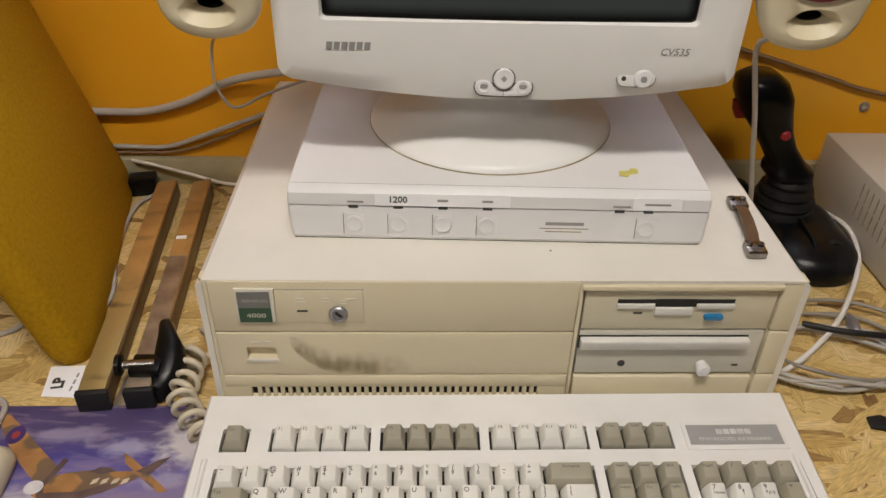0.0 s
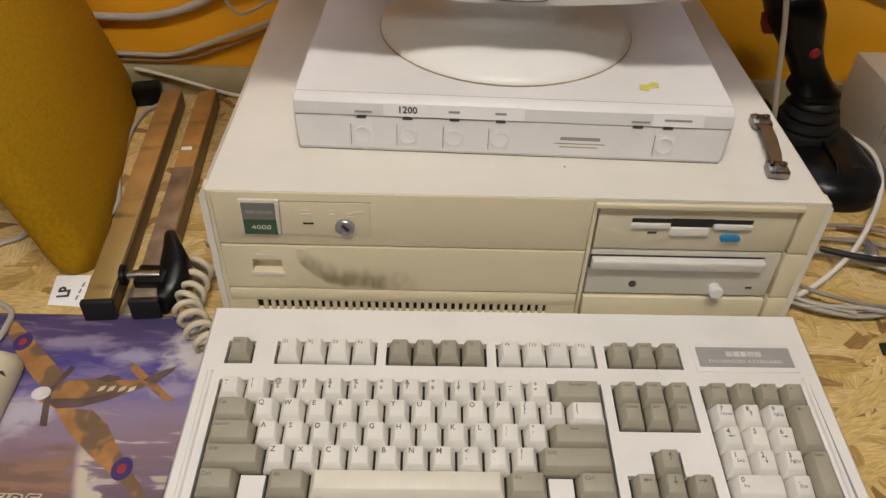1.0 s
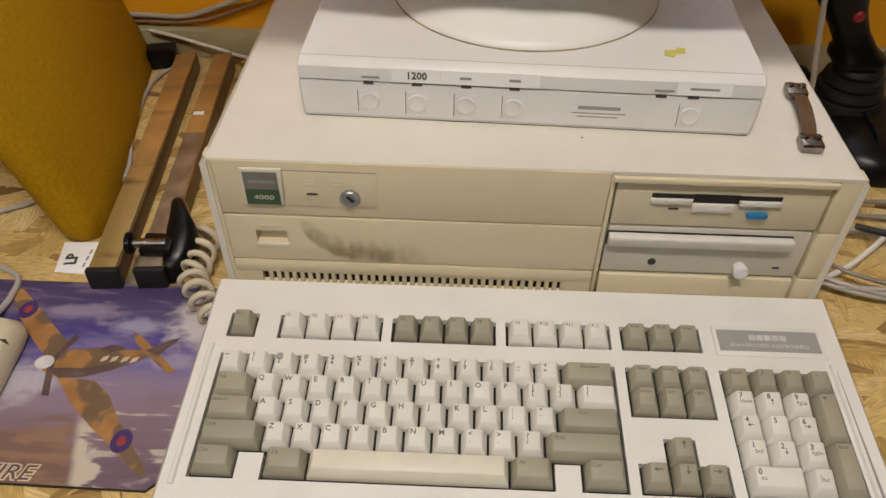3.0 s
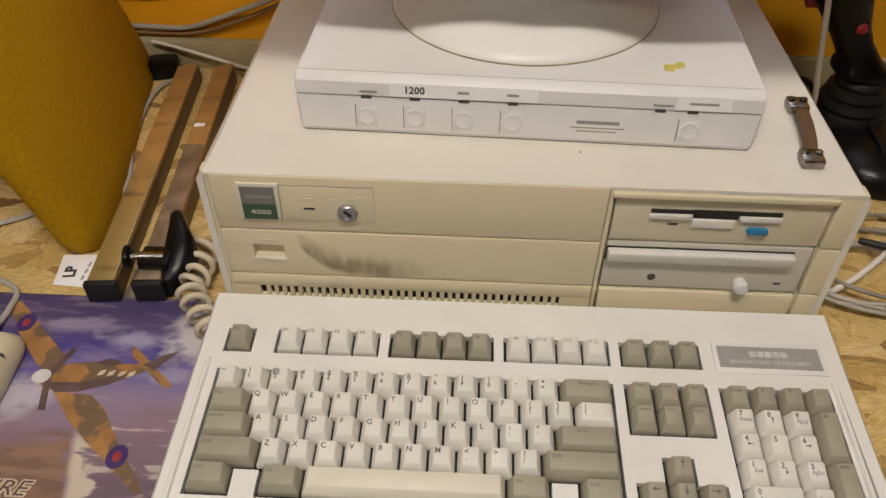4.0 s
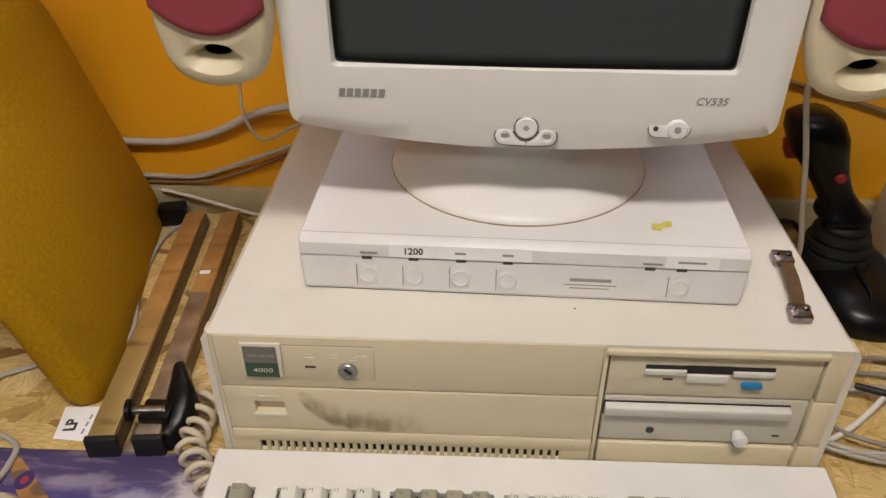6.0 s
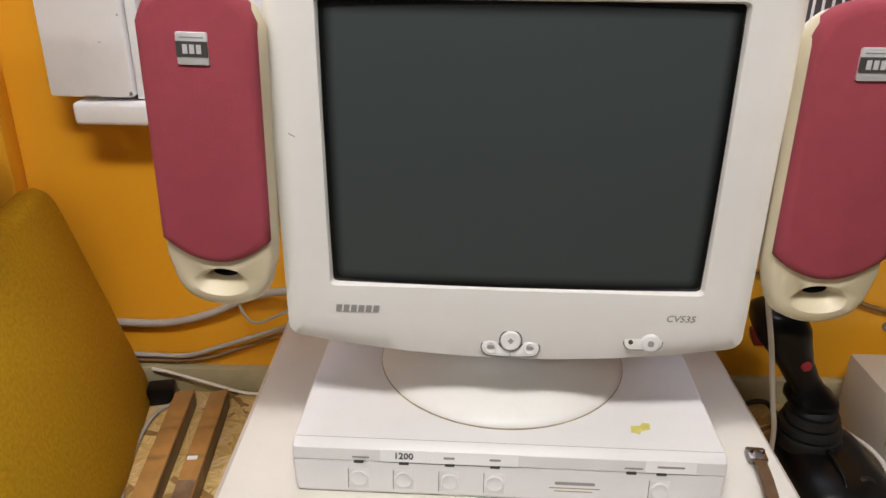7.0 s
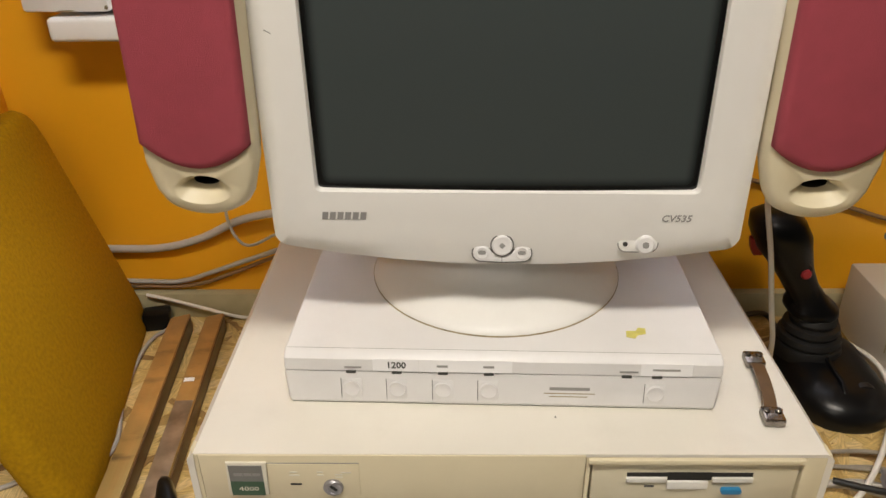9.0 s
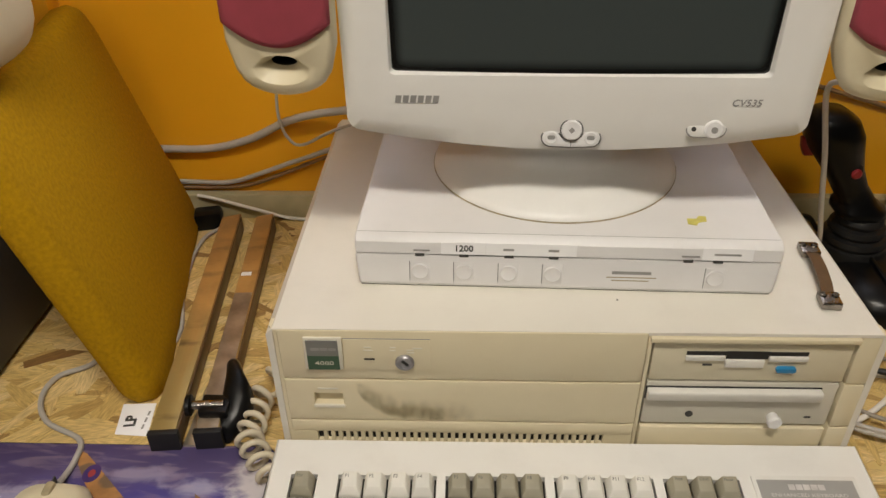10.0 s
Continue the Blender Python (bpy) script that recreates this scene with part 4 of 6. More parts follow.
lettering("model_number", "CV535", 0.0078, GREY_INK, mon, pose(0.1310, -0.0002, 0.0225, 90 - 3, 0, 0), shear=0.2, bold=0.0001, wide=1.05)
# maker's mark as plain slanted blocks
mk = bmesh.new()
for i in range(6):
    x = -0.1420 + 0.0060 * i
    prism(mk, ((x, 0.0), (x + 0.0046, 0.0), (x + 0.0056, 0.0062), (x + 0.0010, 0.0062)), -0.0004, "y", 0.0003)
part("brand_mark", mk, GREY_INK, mon).matrix_basis = pose(-0.001, -0.0004, 0.0200)
def cluster(grow):
    """Two round lobes hanging below the middle of a ring, joined by a sagging bridge."""
    pts = []
    for q in range(13):
        a = radians(90 - 180 * q / 12)
        pts.append((0.0165 + (0.0066 + grow) * math.cos(a), (0.0066 + grow) * math.sin(a)))
    for q in range(1, 8):
        pts.append((0.0165 - 0.033 * q / 8, -0.0066 - grow - 0.0006 * math.sin(math.pi * q / 8)))
    for q in range(13):
        a = radians(270 - 180 * q / 12)
        pts.append((-0.0165 + (0.0066 + grow) * math.cos(a), (0.0066 + grow) * math.sin(a)))
    for q in range(9):
        a = radians(180 + 180 * q / 8)
        pts.append(((0.0112 - grow) * math.cos(a), 0.0072 + (0.0112 - grow) * 0.86 * math.sin(a)))
    return pts


ctl = part("control_pad", prism(bmesh.new(), cluster(0.0), -0.0018, "y", 0.0, 0.0004), BOX_WHITE, mon)
ctl.matrix_basis = pose(-0.0015, 0.0010, -0.0092, -14, 0, 0)
part("outline", prism(bmesh.new(), cluster(0.0011), -0.0011, "y", 0.0), KEY_INK, ctl)
part("split", slab(-0.0002, 0.0002, -0.0019, -0.0016, -0.0070, -0.0028), KEY_INK, ctl)
for x in (-0.0158, 0.0158):
    part("button", lathe(bmesh.new(), ((0.0056, 0.0), (0.0054, 0.0022), (0.0044, 0.0026), (0.0030, 0.0020)), 20, (x, 0, 0), "y"), BOX_WHITE, ctl)
    part("arrow", prism(bmesh.new(), rounded(0.0062, 0.0034, 0.0016, 4, x, 0.0004), -0.0003, "y", -0.0022), GREY_INK, ctl)
rg = part("menu_ring", lathe(bmesh.new(), ((0.0094, 0.0), (0.0094, 0.0014), (0.0090, 0.0017), (0.0082, 0.0017)), 30, (0, 0, 0), "y"), KEY_INK, mon)
rg.matrix_basis = pose(-0.0015, 0.0004, -0.0018, -12, 0, 0)
mb = part("menu_button", lathe(bmesh.new(), ((0.0084, 0.0), (0.0082, 0.0026), (0.0070, 0.0034), (0.0050, 0.0030)), 28, (0, 0, 0), "y"), BOX_WHITE, mon)
mb.matrix_basis = pose(-0.0015, 0.0004, -0.0018, -12, 0, 0)
part("icon", prism(bmesh.new(), ((-0.0026, 0), (0, -0.0026), (0.0026, 0), (0, 0.0026)), -0.0003, "y", -0.0030), GREY_INK, mb)
pw = part("power_bay", prism(bmesh.new(), rounded(0.030, 0.0125, 0.006, 6), -0.0010, "y", 0.0, 0.0004), WHITE, mon)
pw.matrix_basis = pose(0.1045, 0.0010, 0.0000, -10, 0, 0)
part("outline", prism(bmesh.new(), rounded(0.0318, 0.0143, 0.0068, 6), -0.0006, "y", 0.0), GREY_INK, pw)
part("power_button", lathe(bmesh.new(), ((0.0078, 0.0), (0.0076, 0.0030), (0.0062, 0.0040)), 26, (0.0055, 0, 0), "y"), BOX_WHITE, pw)
part("icon", prism(bmesh.new(), rounded(0.0050, 0.0050, 0.0020, 4, 0.0055, 0), -0.0003, "y", -0.0040), GREY_INK, pw)
part("status_light", lathe(bmesh.new(), ((0.0020, 0.0), (0.0019, 0.0016)), 14, (-0.0100, 0, 0), "y"), INK, pw)
# drop-shaped badge on the brow
drop = [(0.0155 * math.sin(a) * (1 - 0.12 * math.cos(a)), 0.0185 * -math.cos(a)) for a in [2 * math.pi * i / 28 for i in range(28)]]
BROW = Matrix.Translation((0.0005, -0.0002, 0.3020))
for name, grow, thick in (("brow_badge", 1.0, -0.0008), ("badge_outline", 1.06, -0.0003)):
    bm = prism(bmesh.new(), [(a * grow, b * grow) for a, b in drop], thick, "y", 0.0)
    bmesh.ops.triangulate(bm, faces=[f for f in bm.faces if len(f.verts) > 4])
    bmesh.ops.subdivide_edges(bm, edges=[e for e in bm.edges if e.calc_length() > 0.010], cuts=2)
    bm.transform(BROW)
    part(name, brow(bm), WHITE if grow == 1.0 else GREY_INK, mon)
part("scuff", prism(bmesh.new(), ((-0.0250, -0.0002), (-0.0215, -0.0010), (-0.0170, -0.0006), (-0.0140, 0.0002), (-0.0175, 0.0007), (-0.0200, 0.0004), (-0.0235, 0.0010)), -0.0003, "y"), STAIN, mon).matrix_basis = pose(0.001, -0.0001, 0.2695)
part("scuff", slab(-0.003, 0.003, -0.0002, 0.0, -0.0004, 0.0004), GREY_INK, mon).matrix_basis = pose(-0.168, 0.0004, 0.165, 0, 30, 0)
ped = lathe(bmesh.new(), ((0.1165, 0.0), (0.1180, 0.0012), (0.1172, 0.0036), (0.1130, 0.0068), (0.1060, 0.0110), (0.0960, 0.0155), (0.0840, 0.0195), (0.0740, 0.0230), (0.0680, 0.0280), (0.0660, 0.0400), (0.0680, 0.110)), 64)
pd = part("pedestal", ped, WHITE, mon, "round swivel pedestal", angle=60)
pd.matrix_parent_inverse = MONM.inverted()
pd.matrix_basis = pose(0.1265, 0.8060, CZ1 + 0.0491)
part("foot_ring", lathe(bmesh.new(), ((0.1150, -0.0004), (0.1186, 0.0), (0.1186, 0.0008), (0.1160, 0.0012)), 64), STAIN, pd)

# ---- speakers clipped to the monitor's sides ----


def speaker(x, z):
    t = thing("speaker", pose(x, 0.672 if x < 0 else 0.668, z, 0, 1.0 if x < 0 else -0.6, -1.5), "tall cream speaker with a crimson cloth grille, clipped to the monitor", "speaker", "speakers beside the monitor")
    H = 0.236

    def outline(w, z0, z1):
        """Straight sides between an arched top and a rounder foot, anticlockwise from the right."""
        side = [z0 + 0.042 + (z1 - 0.024 - z0 - 0.042) * q / 9 for q in range(10)]
        arch = [1 - 2 * q / 15 for q in range(1, 15)]
        pts = [(w * (0.97 + 0.03 * q / 9), s) for q, s in enumerate(side)]
        pts += [(w * q, z1 - 0.0120 * q * q - 0.0110 * q ** 10) for q in arch]
        pts += [(-w * (1.0 - 0.03 * q / 9), s) for q, s in enumerate(reversed(side))]
        pts += [(-w * 0.97 * q, z0 + 0.0160 * q * q + 0.0240 * q ** 8) for q in arch]
        return pts

    inner = 0.0006 if x < 0 else -0.0006

    def ring(s, dz, y):
        return [(a + inner * min(1.0, 0.4 + y / 0.02), y, b) for a, b in outline((0.0432 if x < 0 else 0.0432) * s, dz - 0.002, H - 0.001 - dz)]
    oval = [math.atan2((c - 0.0215) / 0.0110, (a - inner) / 0.0215) for a, y, c in ring(0.90, 0.006, 0.0)]

    def port(s, y, up, tall=1.0):
        return [(inner + 0.0215 * s * math.cos(a), y, 0.0215 + up + 0.0110 * s * tall * math.sin(a)) for a in oval]
    body = loft(bmesh.new(), [ring(0.62, 0.020, 0.058), ring(0.84, 0.008, 0.044), ring(0.95, 0.002, 0.024), ring(1.0, 0.0, 0.012), ring(0.965, 0.002, 0.004), ring(0.90, 0.006, 0.0),
                              port(1.06, -0.0010, 0.0), port(0.98, 0.0002, 0.0), port(0.80, 0.0030, 0.0010), port(0.60, 0.0075, 0.0025, 0.9), port(0.48, 0.0120, 0.0034, 0.85), port(0.46, 0.034, 0.0034, 0.85)], True, False)
    part("cabinet", body, SPEAKER, t, "cream moulded cabinet with an oval bass port", angle=50)
    part("port_tube", loft(bmesh.new(), [port(0.475, 0.0125, 0.0034, 0.83), port(0.44, 0.0335, 0.0034, 0.80)], False, True), DARK, t)
    wide = 0.0405 if x < 0 else 0.0408
    pts = [(wide * (0.99 + 0.01 * q / 9), 0.0570 + (H - 0.0800) * q / 9) for q in range(10)]
    pts += [(wide * (1 - 2 * q / 15), H + 0.0010 - 0.0120 * (1 - 2 * q / 15) ** 2 - 0.0110 * (1 - 2 * q / 15) ** 10) for q in range(1, 15)]
    pts += [(-wide * (1.0 - 0.01 * q / 9), H - 0.0230 - (H - 0.0800) * q / 9) for q in range(10)]
    pts += [(-wide * 0.99 * (1 - q / 7), 0.0385 + 0.0185 * (1 - q / 7) ** 2) for q in range(1, 14)]
    gr = loft(bmesh.new(), [[(a, 0.012, b) for a, b in pts], [(a, -0.0010, b) for a, b in pts], [(a * 0.955, -0.0045, 0.13 + (b - 0.13) * 0.98) for a, b in pts], [(a * 0.86, -0.0056, 0.13 + (b - 0.13) * 0.93) for a, b in pts]], True, True)
    part("grille", gr, CLOTH, t, "crimson cloth grille", angle=60)
    bg = part("badge", prism(bmesh.new(), rounded(0.0215, 0.0215, 0.0015, 3, -0.0015 if x < 0 else -0.0015, 0.1970), -0.0022, "y", -0.0050, 0.0005), SILVER, t, "silver and black maker's badge")
    sx = -0.0015
    part("badge_band", slab(sx - 0.0106, sx + 0.0106, -0.0077, -0.0071, 0.1918, 0.2018), INK, bg)
    for q in (sx - 0.0046, sx, sx + 0.0046):
        part("brand_mark", slab(q - 0.0016, q + 0.0016, -0.0080, -0.0077, 0.1938, 0.1998), PRINT_WHITE, bg)
    part("print_bar", slab(sx - 0.0080, sx + 0.0080, -0.0074, -0.0071, 0.2040, 0.2047), GREY_INK, bg)
    side = 0.050 if x < 0 else -0.050
    part("clip", slab(min(side, side * 0.7), max(side, side * 0.7), 0.030, 0.046, 0.09, 0.15, 0.003), SPEAKER, t)
    return t


speaker(-0.1000, 1.081)
speaker(0.3535, 1.078)

# ---- keyboard ----
U, V = 0.0203, 0.0201
KBM = pose(-0.1052, 0.4141, 0.7763, 4.4, -0.2, 0.1)
kb = thing("keyboard", KBM, "off-white full-size keyboard with light and olive-grey keys", "keyboard")
ROWF = 0.1197
BX0, BX1, BY0, BY1 = -0.0190, 0.4860, -0.048, 0.1765
HOLES = []  # key wells: x0, x1, y0, y1 in deck units


def well(x0, x1, y0, y1):
    HOLES.append((x0 * U - 0.0015, x1 * U + 0.0010, y0 - 0.0022, y1 + 0.0010))


well(0, 1, ROWF, ROWF + V)
well(2, 6, ROWF, ROWF + V)
well(6.5, 10.5, ROWF, ROWF + V)
well(11, 15, ROWF, ROWF + V)
NAV, PADX = 15.51, 19.05
well(NAV, NAV + 3, ROWF, ROWF + V)
well(0, 15, V, 5 * V)
well(0, 1.5, 0, V)
well(2.5, 12.5, 0, V)
well(13.5, 15, 0, V)
well(NAV, NAV + 3, 3 * V, 5 * V)
well(NAV + 1, NAV + 2, V, 2 * V)
well(NAV, NAV + 3, 0, V)
well(PADX, PADX + 4, 0, 5 * V)

deck = bmesh.new()
xs = sorted({BX0, BX1, *[q[0] for q in HOLES], *[q[1] for q in HOLES]})
ys = sorted({BY0, BY1, *[q[2] for q in HOLES], *[q[3] for q in HOLES]})
net = [[deck.verts.new((x, y, 0.0)) for x in xs] for y in ys]
for j in range(len(ys) - 1):
    for i in range(len(xs) - 1):
        mx, my = (xs[i] + xs[i + 1]) / 2, (ys[j] + ys[j + 1]) / 2
        if not any(q[0] < mx < q[1] and q[2] < my < q[3] for q in HOLES):
            deck.faces.new((net[j][i], net[j][i + 1], net[j + 1][i + 1], net[j + 1][i]))
bmesh.ops.delete(deck, geom=[v for v in deck.verts if not v.link_faces], context="VERTS")
wall = bmesh.ops.extrude_edge_only(deck, edges=[e for e in deck.edges if e.is_boundary])
bmesh.ops.translate(deck, vec=(0, 0, -0.006), verts=[v for v in wall["geom"] if isinstance(v, bmesh.types.BMVert)])
part("deck", deck, KB_WHITE, kb)
# near-black sheet painted as the shade between and under the keys
part("well_shade", slab(BX0 + 0.006, BX1 - 0.006, BY0 + 0.01, BY1 - 0.006, -0.0085, -0.0062), DARK, kb)
rim = bmesh.new()


def rect(x0, x1, y0, y1, z):
    return [(x0, y0, z), (x1, y0, z), (x1, y1, z), (x0, y1, z)]


# sloping skirt down to the foot
loft(rim, [rect(BX0, BX1, BY0, BY1, 0.0), rect(BX0 - 0.0025, BX1 + 0.0025, BY0 - 0.010, BY1 + 0.0025, -0.003), rect(BX0 - 0.005, BX1 + 0.005, BY0 - 0.013, BY1 + 0.004, -0.015),
           rect(BX0 - 0.004, BX1 + 0.004, BY0 - 0.012, BY1 + 0.002, -0.0215)], False, True)
part("case", rim, KB_WHITE, kb)
for x in (BX0 + 0.02, BX1 - 0.05):
    part("foot", slab(x, x + 0.03, BY1 - 0.045, BY1 - 0.035, -0.0375, -0.014, 0.002), KB_WHITE, kb)
# flat grey wedge: painted shade of the tapered recess beyond the number pad
part("recess", prism(bmesh.new(), ((0.4745, -0.006), (0.4785, -0.006), (0.4765, 0.106)), 0.0003, "z", 0.0001), GREY_INK, kb, "painted shade of a tapering recess")
# raised side ridges
for x, s in ((-0.0105, 1), (23.0 * U + 0.0070, -1)):
    rd = bmesh.new()
    prism(rd, ((x - 0.0025, 0.0), (x - 0.0012, 0.0022), (x + 0.0012, 0.0022), (x + 0.0025, 0.0)), 0.118, "y", -0.008)
    part("ridge", rd, KB_WHITE, kb)
plate_ob = part("name_plate_frame", slab((NAV + 3.55) * U, (NAV + 3.55) * U + 0.086, ROWF - 0.004, ROWF + 0.025, 0.0, 0.0012, 0.0005), KB_WHITE, kb, "moulded frame of the name plate")
px = (NAV + 3.55) * U + 0.043
part("name_plate", slab(px - 0.0395, px + 0.0395, ROWF + 0.0005, ROWF + 0.0205, 0.0012, 0.0017), PLATE, plate_ob, "grey metal name plate")
for k in range(5):
    part("brand_mark", slab(px - 0.0150 + 0.0061 * k, px - 0.0150 + 0.0061 * k + 0.0052, ROWF + 0.0110, ROWF + 0.0162, 0.0017, 0.0019), PRINT_WHITE, plate_ob)
lettering("plate_text", "ENHANCED KEYBOARD", 0.0046, PRINT_WHITE, plate_ob, pose(px, ROWF + 0.0058, 0.0018), wide=1.25)

CAPS = {}
KEY_FRONT, KEY_LOW, KEY_HIGH = 0.0042, 0.0070, 0.0098  # where a cap's top begins, and its height in front and behind


def cap_height(y, h=1.0):
    return KEY_LOW + (KEY_HIGH - KEY_LOW) * (y - KEY_FRONT) / (h * V - 0.0025 - KEY_FRONT)


def arrow(ob, turn, at, size=0.0016):
    """A small printed arrow on a keycap's top."""
    bm = prism(bmesh.new(), ((-2 * size, -0.25 * size), (0.2 * size, -0.25 * size), (0.2 * size, -size), (2 * size, 0), (0.2 * size, size), (0.2 * size, 0.25 * size), (-2 * size, 0.25 * size)), 0.0001, "z")
    part("legend", bm, KEY_INK, ob).matrix_basis = pose(at[0], at[1], cap_height(at[1]) + 0.0002) @ pose(0, 0, 0, 11.8, 0, 0) @ pose(0, 0, 0, 0, 0, turn)


def key(x, row_y, w, kind, words="", h=1.0, two="", small=False):
    """One sculpted keycap w units wide and h units deep, its front edge at row_y."""
    mat = {"l": KEY_LIGHT, "g": KEY_GREY, "c": KEY_CREAM}[kind]
    key_id = (round(w, 2), round(h, 2), kind)
    if key_id not in CAPS:
        bm = bmesh.new()
        W, D = w * U - 0.0017, h * V - 0.0015
        t = 0.0035
        r0 = [(0, 0), (W, 0), (W, D), (0, D)]
        bot = [(a, b, -0.004) for a, b in r0]
        mid = [(a + (0.0003 if a == 0 else -0.0003), b + (0.0003 if b == 0 else -0.0003), 0.0005) for a, b in r0]
        top = [(t if a == 0 else W - t, KEY_FRONT if b == 0 else D - 0.0014, KEY_LOW if b == 0 else KEY_HIGH) for a, b in r0]
        loft(bm, [bot, mid, top], True, True)
        ed = [e for e in bm.edges if max(v.co.z for v in e.verts) > 0.004]
        bmesh.ops.bevel(bm, geom=ed, offset=0.0008, segments=2, profile=0.5, affect="EDGES")
        ob = link("key", bm, mat)
        CAPS[key_id] = ob.data
    else:
        ob = new("key", CAPS[key_id])
    ob.parent = kb
    ob.matrix_basis = pose(x * U + 0.0008, row_y + 0.0007, 0.0)
    tilt = math.degrees(math.atan2(KEY_HIGH - KEY_LOW, h * V - 0.0025 - KEY_FRONT))

    def legend(text, size, x, back, bold=0.0):
        y = h * V - back
        lettering("legend", text, size, KEY_INK, ob, pose(x, y, cap_height(y, h) + 0.0002, tilt, 0, 0), bold=bold)
    if words:
        if len(words) == 1:
            legend(words, 0.0056, 0.0064, 0.0066, 0.0001)
        elif small:
            legend(words, 0.0032, 0.0058 + 0.00045 * len(words), 0.0060)
        else:
            legend(words, 0.0042, 0.0056 + 0.0006 * len(words), 0.0068)
    if two:
        legend(two, 0.0044, 0.0062, 0.0108, 0.0001)
    return ob


key(0, ROWF, 1, "g", "Esc")
for i in range(4):
    key(2 + i, ROWF, 1, "l", "F%d" % (i + 1))
    key(6.5 + i, ROWF, 1, "g", "F%d" % (i + 5))
    key(11 + i, ROWF, 1, "l", "F%d" % (i + 9))
for i, wd in enumerate(("Print", "Scroll", "Pause")):
    key(NAV + i, ROWF, 1, "g", wd, small=True)
for i, (a, b) in enumerate(zip("~!@#$%^&*()_+", "`1234567890-=")):
    key(i, 4 * V, 1, "l", a, two=b)
lettering("legend", "Backspace", 0.0034, KEY_INK, key(13, 4 * V, 2, "g"), pose(0.0200, V - 0.0062, cap_height(V - 0.0062) + 0.0002, 11.8, 0, 0))
key(0, 3 * V, 1.5, "g", "Tab")
for i, a in enumerate("QWERTYUIOP"):
    key(1.5 + i, 3 * V, 1, "l", a)
key(11.5, 3 * V, 1, "l", "{", two="[")
key(12.5, 3 * V, 1, "l", "}", two="]")
key(13.5, 3 * V, 1.5, "l", "|", two="\\")
key(0, 2 * V, 1.75, "g", "CapsLock", small=True)
for i, a in enumerate("ASDFGHJKL"):
    key(1.75 + i, 2 * V, 1, "l", a)
key(10.75, 2 * V, 1, "l", ":", two=";")
key(11.75, 2 * V, 1, "l", '"', two="'")
lettering("legend", "Enter", 0.0034, KEY_INK, key(12.75, 2 * V, 2.25, "g"), pose(0.0175, V - 0.0062, cap_height(V - 0.0062) + 0.0002, 11.8, 0, 0))
key(0, V, 2.25, "g", "Shift")
for i, a in enumerate("ZXCVBNM"):
    key(2.25 + i, V, 1, "l", a)
for i, (a, b) in enumerate(zip("<>?", ",./")):
    key(9.25 + i, V, 1, "l", a, two=b)
key(12.25, V, 2.75, "g", "Shift")
key(0, 0, 1.5, "g", "Ctrl")
key(2.5, 0, 1.5, "g", "Alt")
key(4, 0, 7, "c")
key(11, 0, 1.5, "g", "Alt")
key(13.5, 0, 1.5, "g", "Ctrl")
for i, (a, b) in enumerate((("Insert", "Delete"), ("Home", "End"), ("PgUp", "PgDn"))):
    key(NAV + i, 4 * V, 1, "g", a, small=True)
    key(NAV + i, 3 * V, 1, "g", b, small=True)
arrow(key(NAV + 1, V, 1, "g"), 90, (0.0095, 0.0122))
for i, turn in enumerate((180, 270, 0)):
    arrow(key(NAV + i, 0, 1, "g"), turn, (0.0090, 0.0125))
for i, a in enumerate(("Num", "/", "*", "-")):
    key(PADX + i, 4 * V, 1, "g", a)
PAD_WORDS = {"7": "Home", "9": "PgUp", "1": "End", "3": "PgDn"}
PAD_TURNS = {"8": 90, "4": 180, "6": 0, "2": 270}
for j, line in enumerate(("789", "456", "123")):
    for i, a in enumerate(line):
        cap_ob = key(PADX + i, (3 - j) * V, 1, "l", a)
        if a in PAD_WORDS:
            lettering("legend", PAD_WORDS[a], 0.0036, KEY_INK, cap_ob, pose(0.0096, V - 0.0108, cap_height(V - 0.0108) + 0.0002, 11.8, 0, 0))
        elif a in PAD_TURNS:
            arrow(cap_ob, PAD_TURNS[a], (0.0085, V - 0.0102), 0.0012)
key(PADX + 3, 2 * V, 1, "g", "+", h=2)
key(PADX + 3, 0, 1, "g", "Enter", h=2, small=True)
lettering("legend", "Ins", 0.0036, KEY_INK, key(PADX, 0, 2, "l", "0"), pose(0.0085, V - 0.0108, cap_height(V - 0.0108) + 0.0002, 11.8, 0, 0))
lettering("legend", "Del", 0.0036, KEY_INK, key(PADX + 2, 0, 1, "l", "."), pose(0.0090, V - 0.0108, cap_height(V - 0.0108) + 0.0002, 11.8, 0, 0))

# ---- mouse mat ----
mat_ob = thing("mouse_mat", pose(-0.137, 0.6145, DESK + 0.0012), "violet mouse mat printed with a propeller fighter plane", "mouse mat")
part("rubber_base", prism(bmesh.new(), ((-0.275, 0.0), (-0.008, 0.0), (0.0, -0.006), (0.003, -0.196), (-0.004, -0.203), (-0.275, -0.200)), 0.0020, "z", 0.0, 0.0004), RUBBER, mat_ob)
part("picture", prism(bmesh.new(), ((-0.274, -0.001), (-0.008, -0.001), (-0.001, -0.007), (0.002, -0.195), (-0.004, -0.202), (-0.274, -0.199)), 0.0003, "z", 0.0020), PAD, mat_ob, "violet sky print")


def printed(name, pts, mat, z, ox=0.137, oy=-0.6145):
    return part(name, prism(bmesh.new(), [(a + ox, b + oy) for a, b in pts], 0.0001, "z", z), mat, mat_ob)


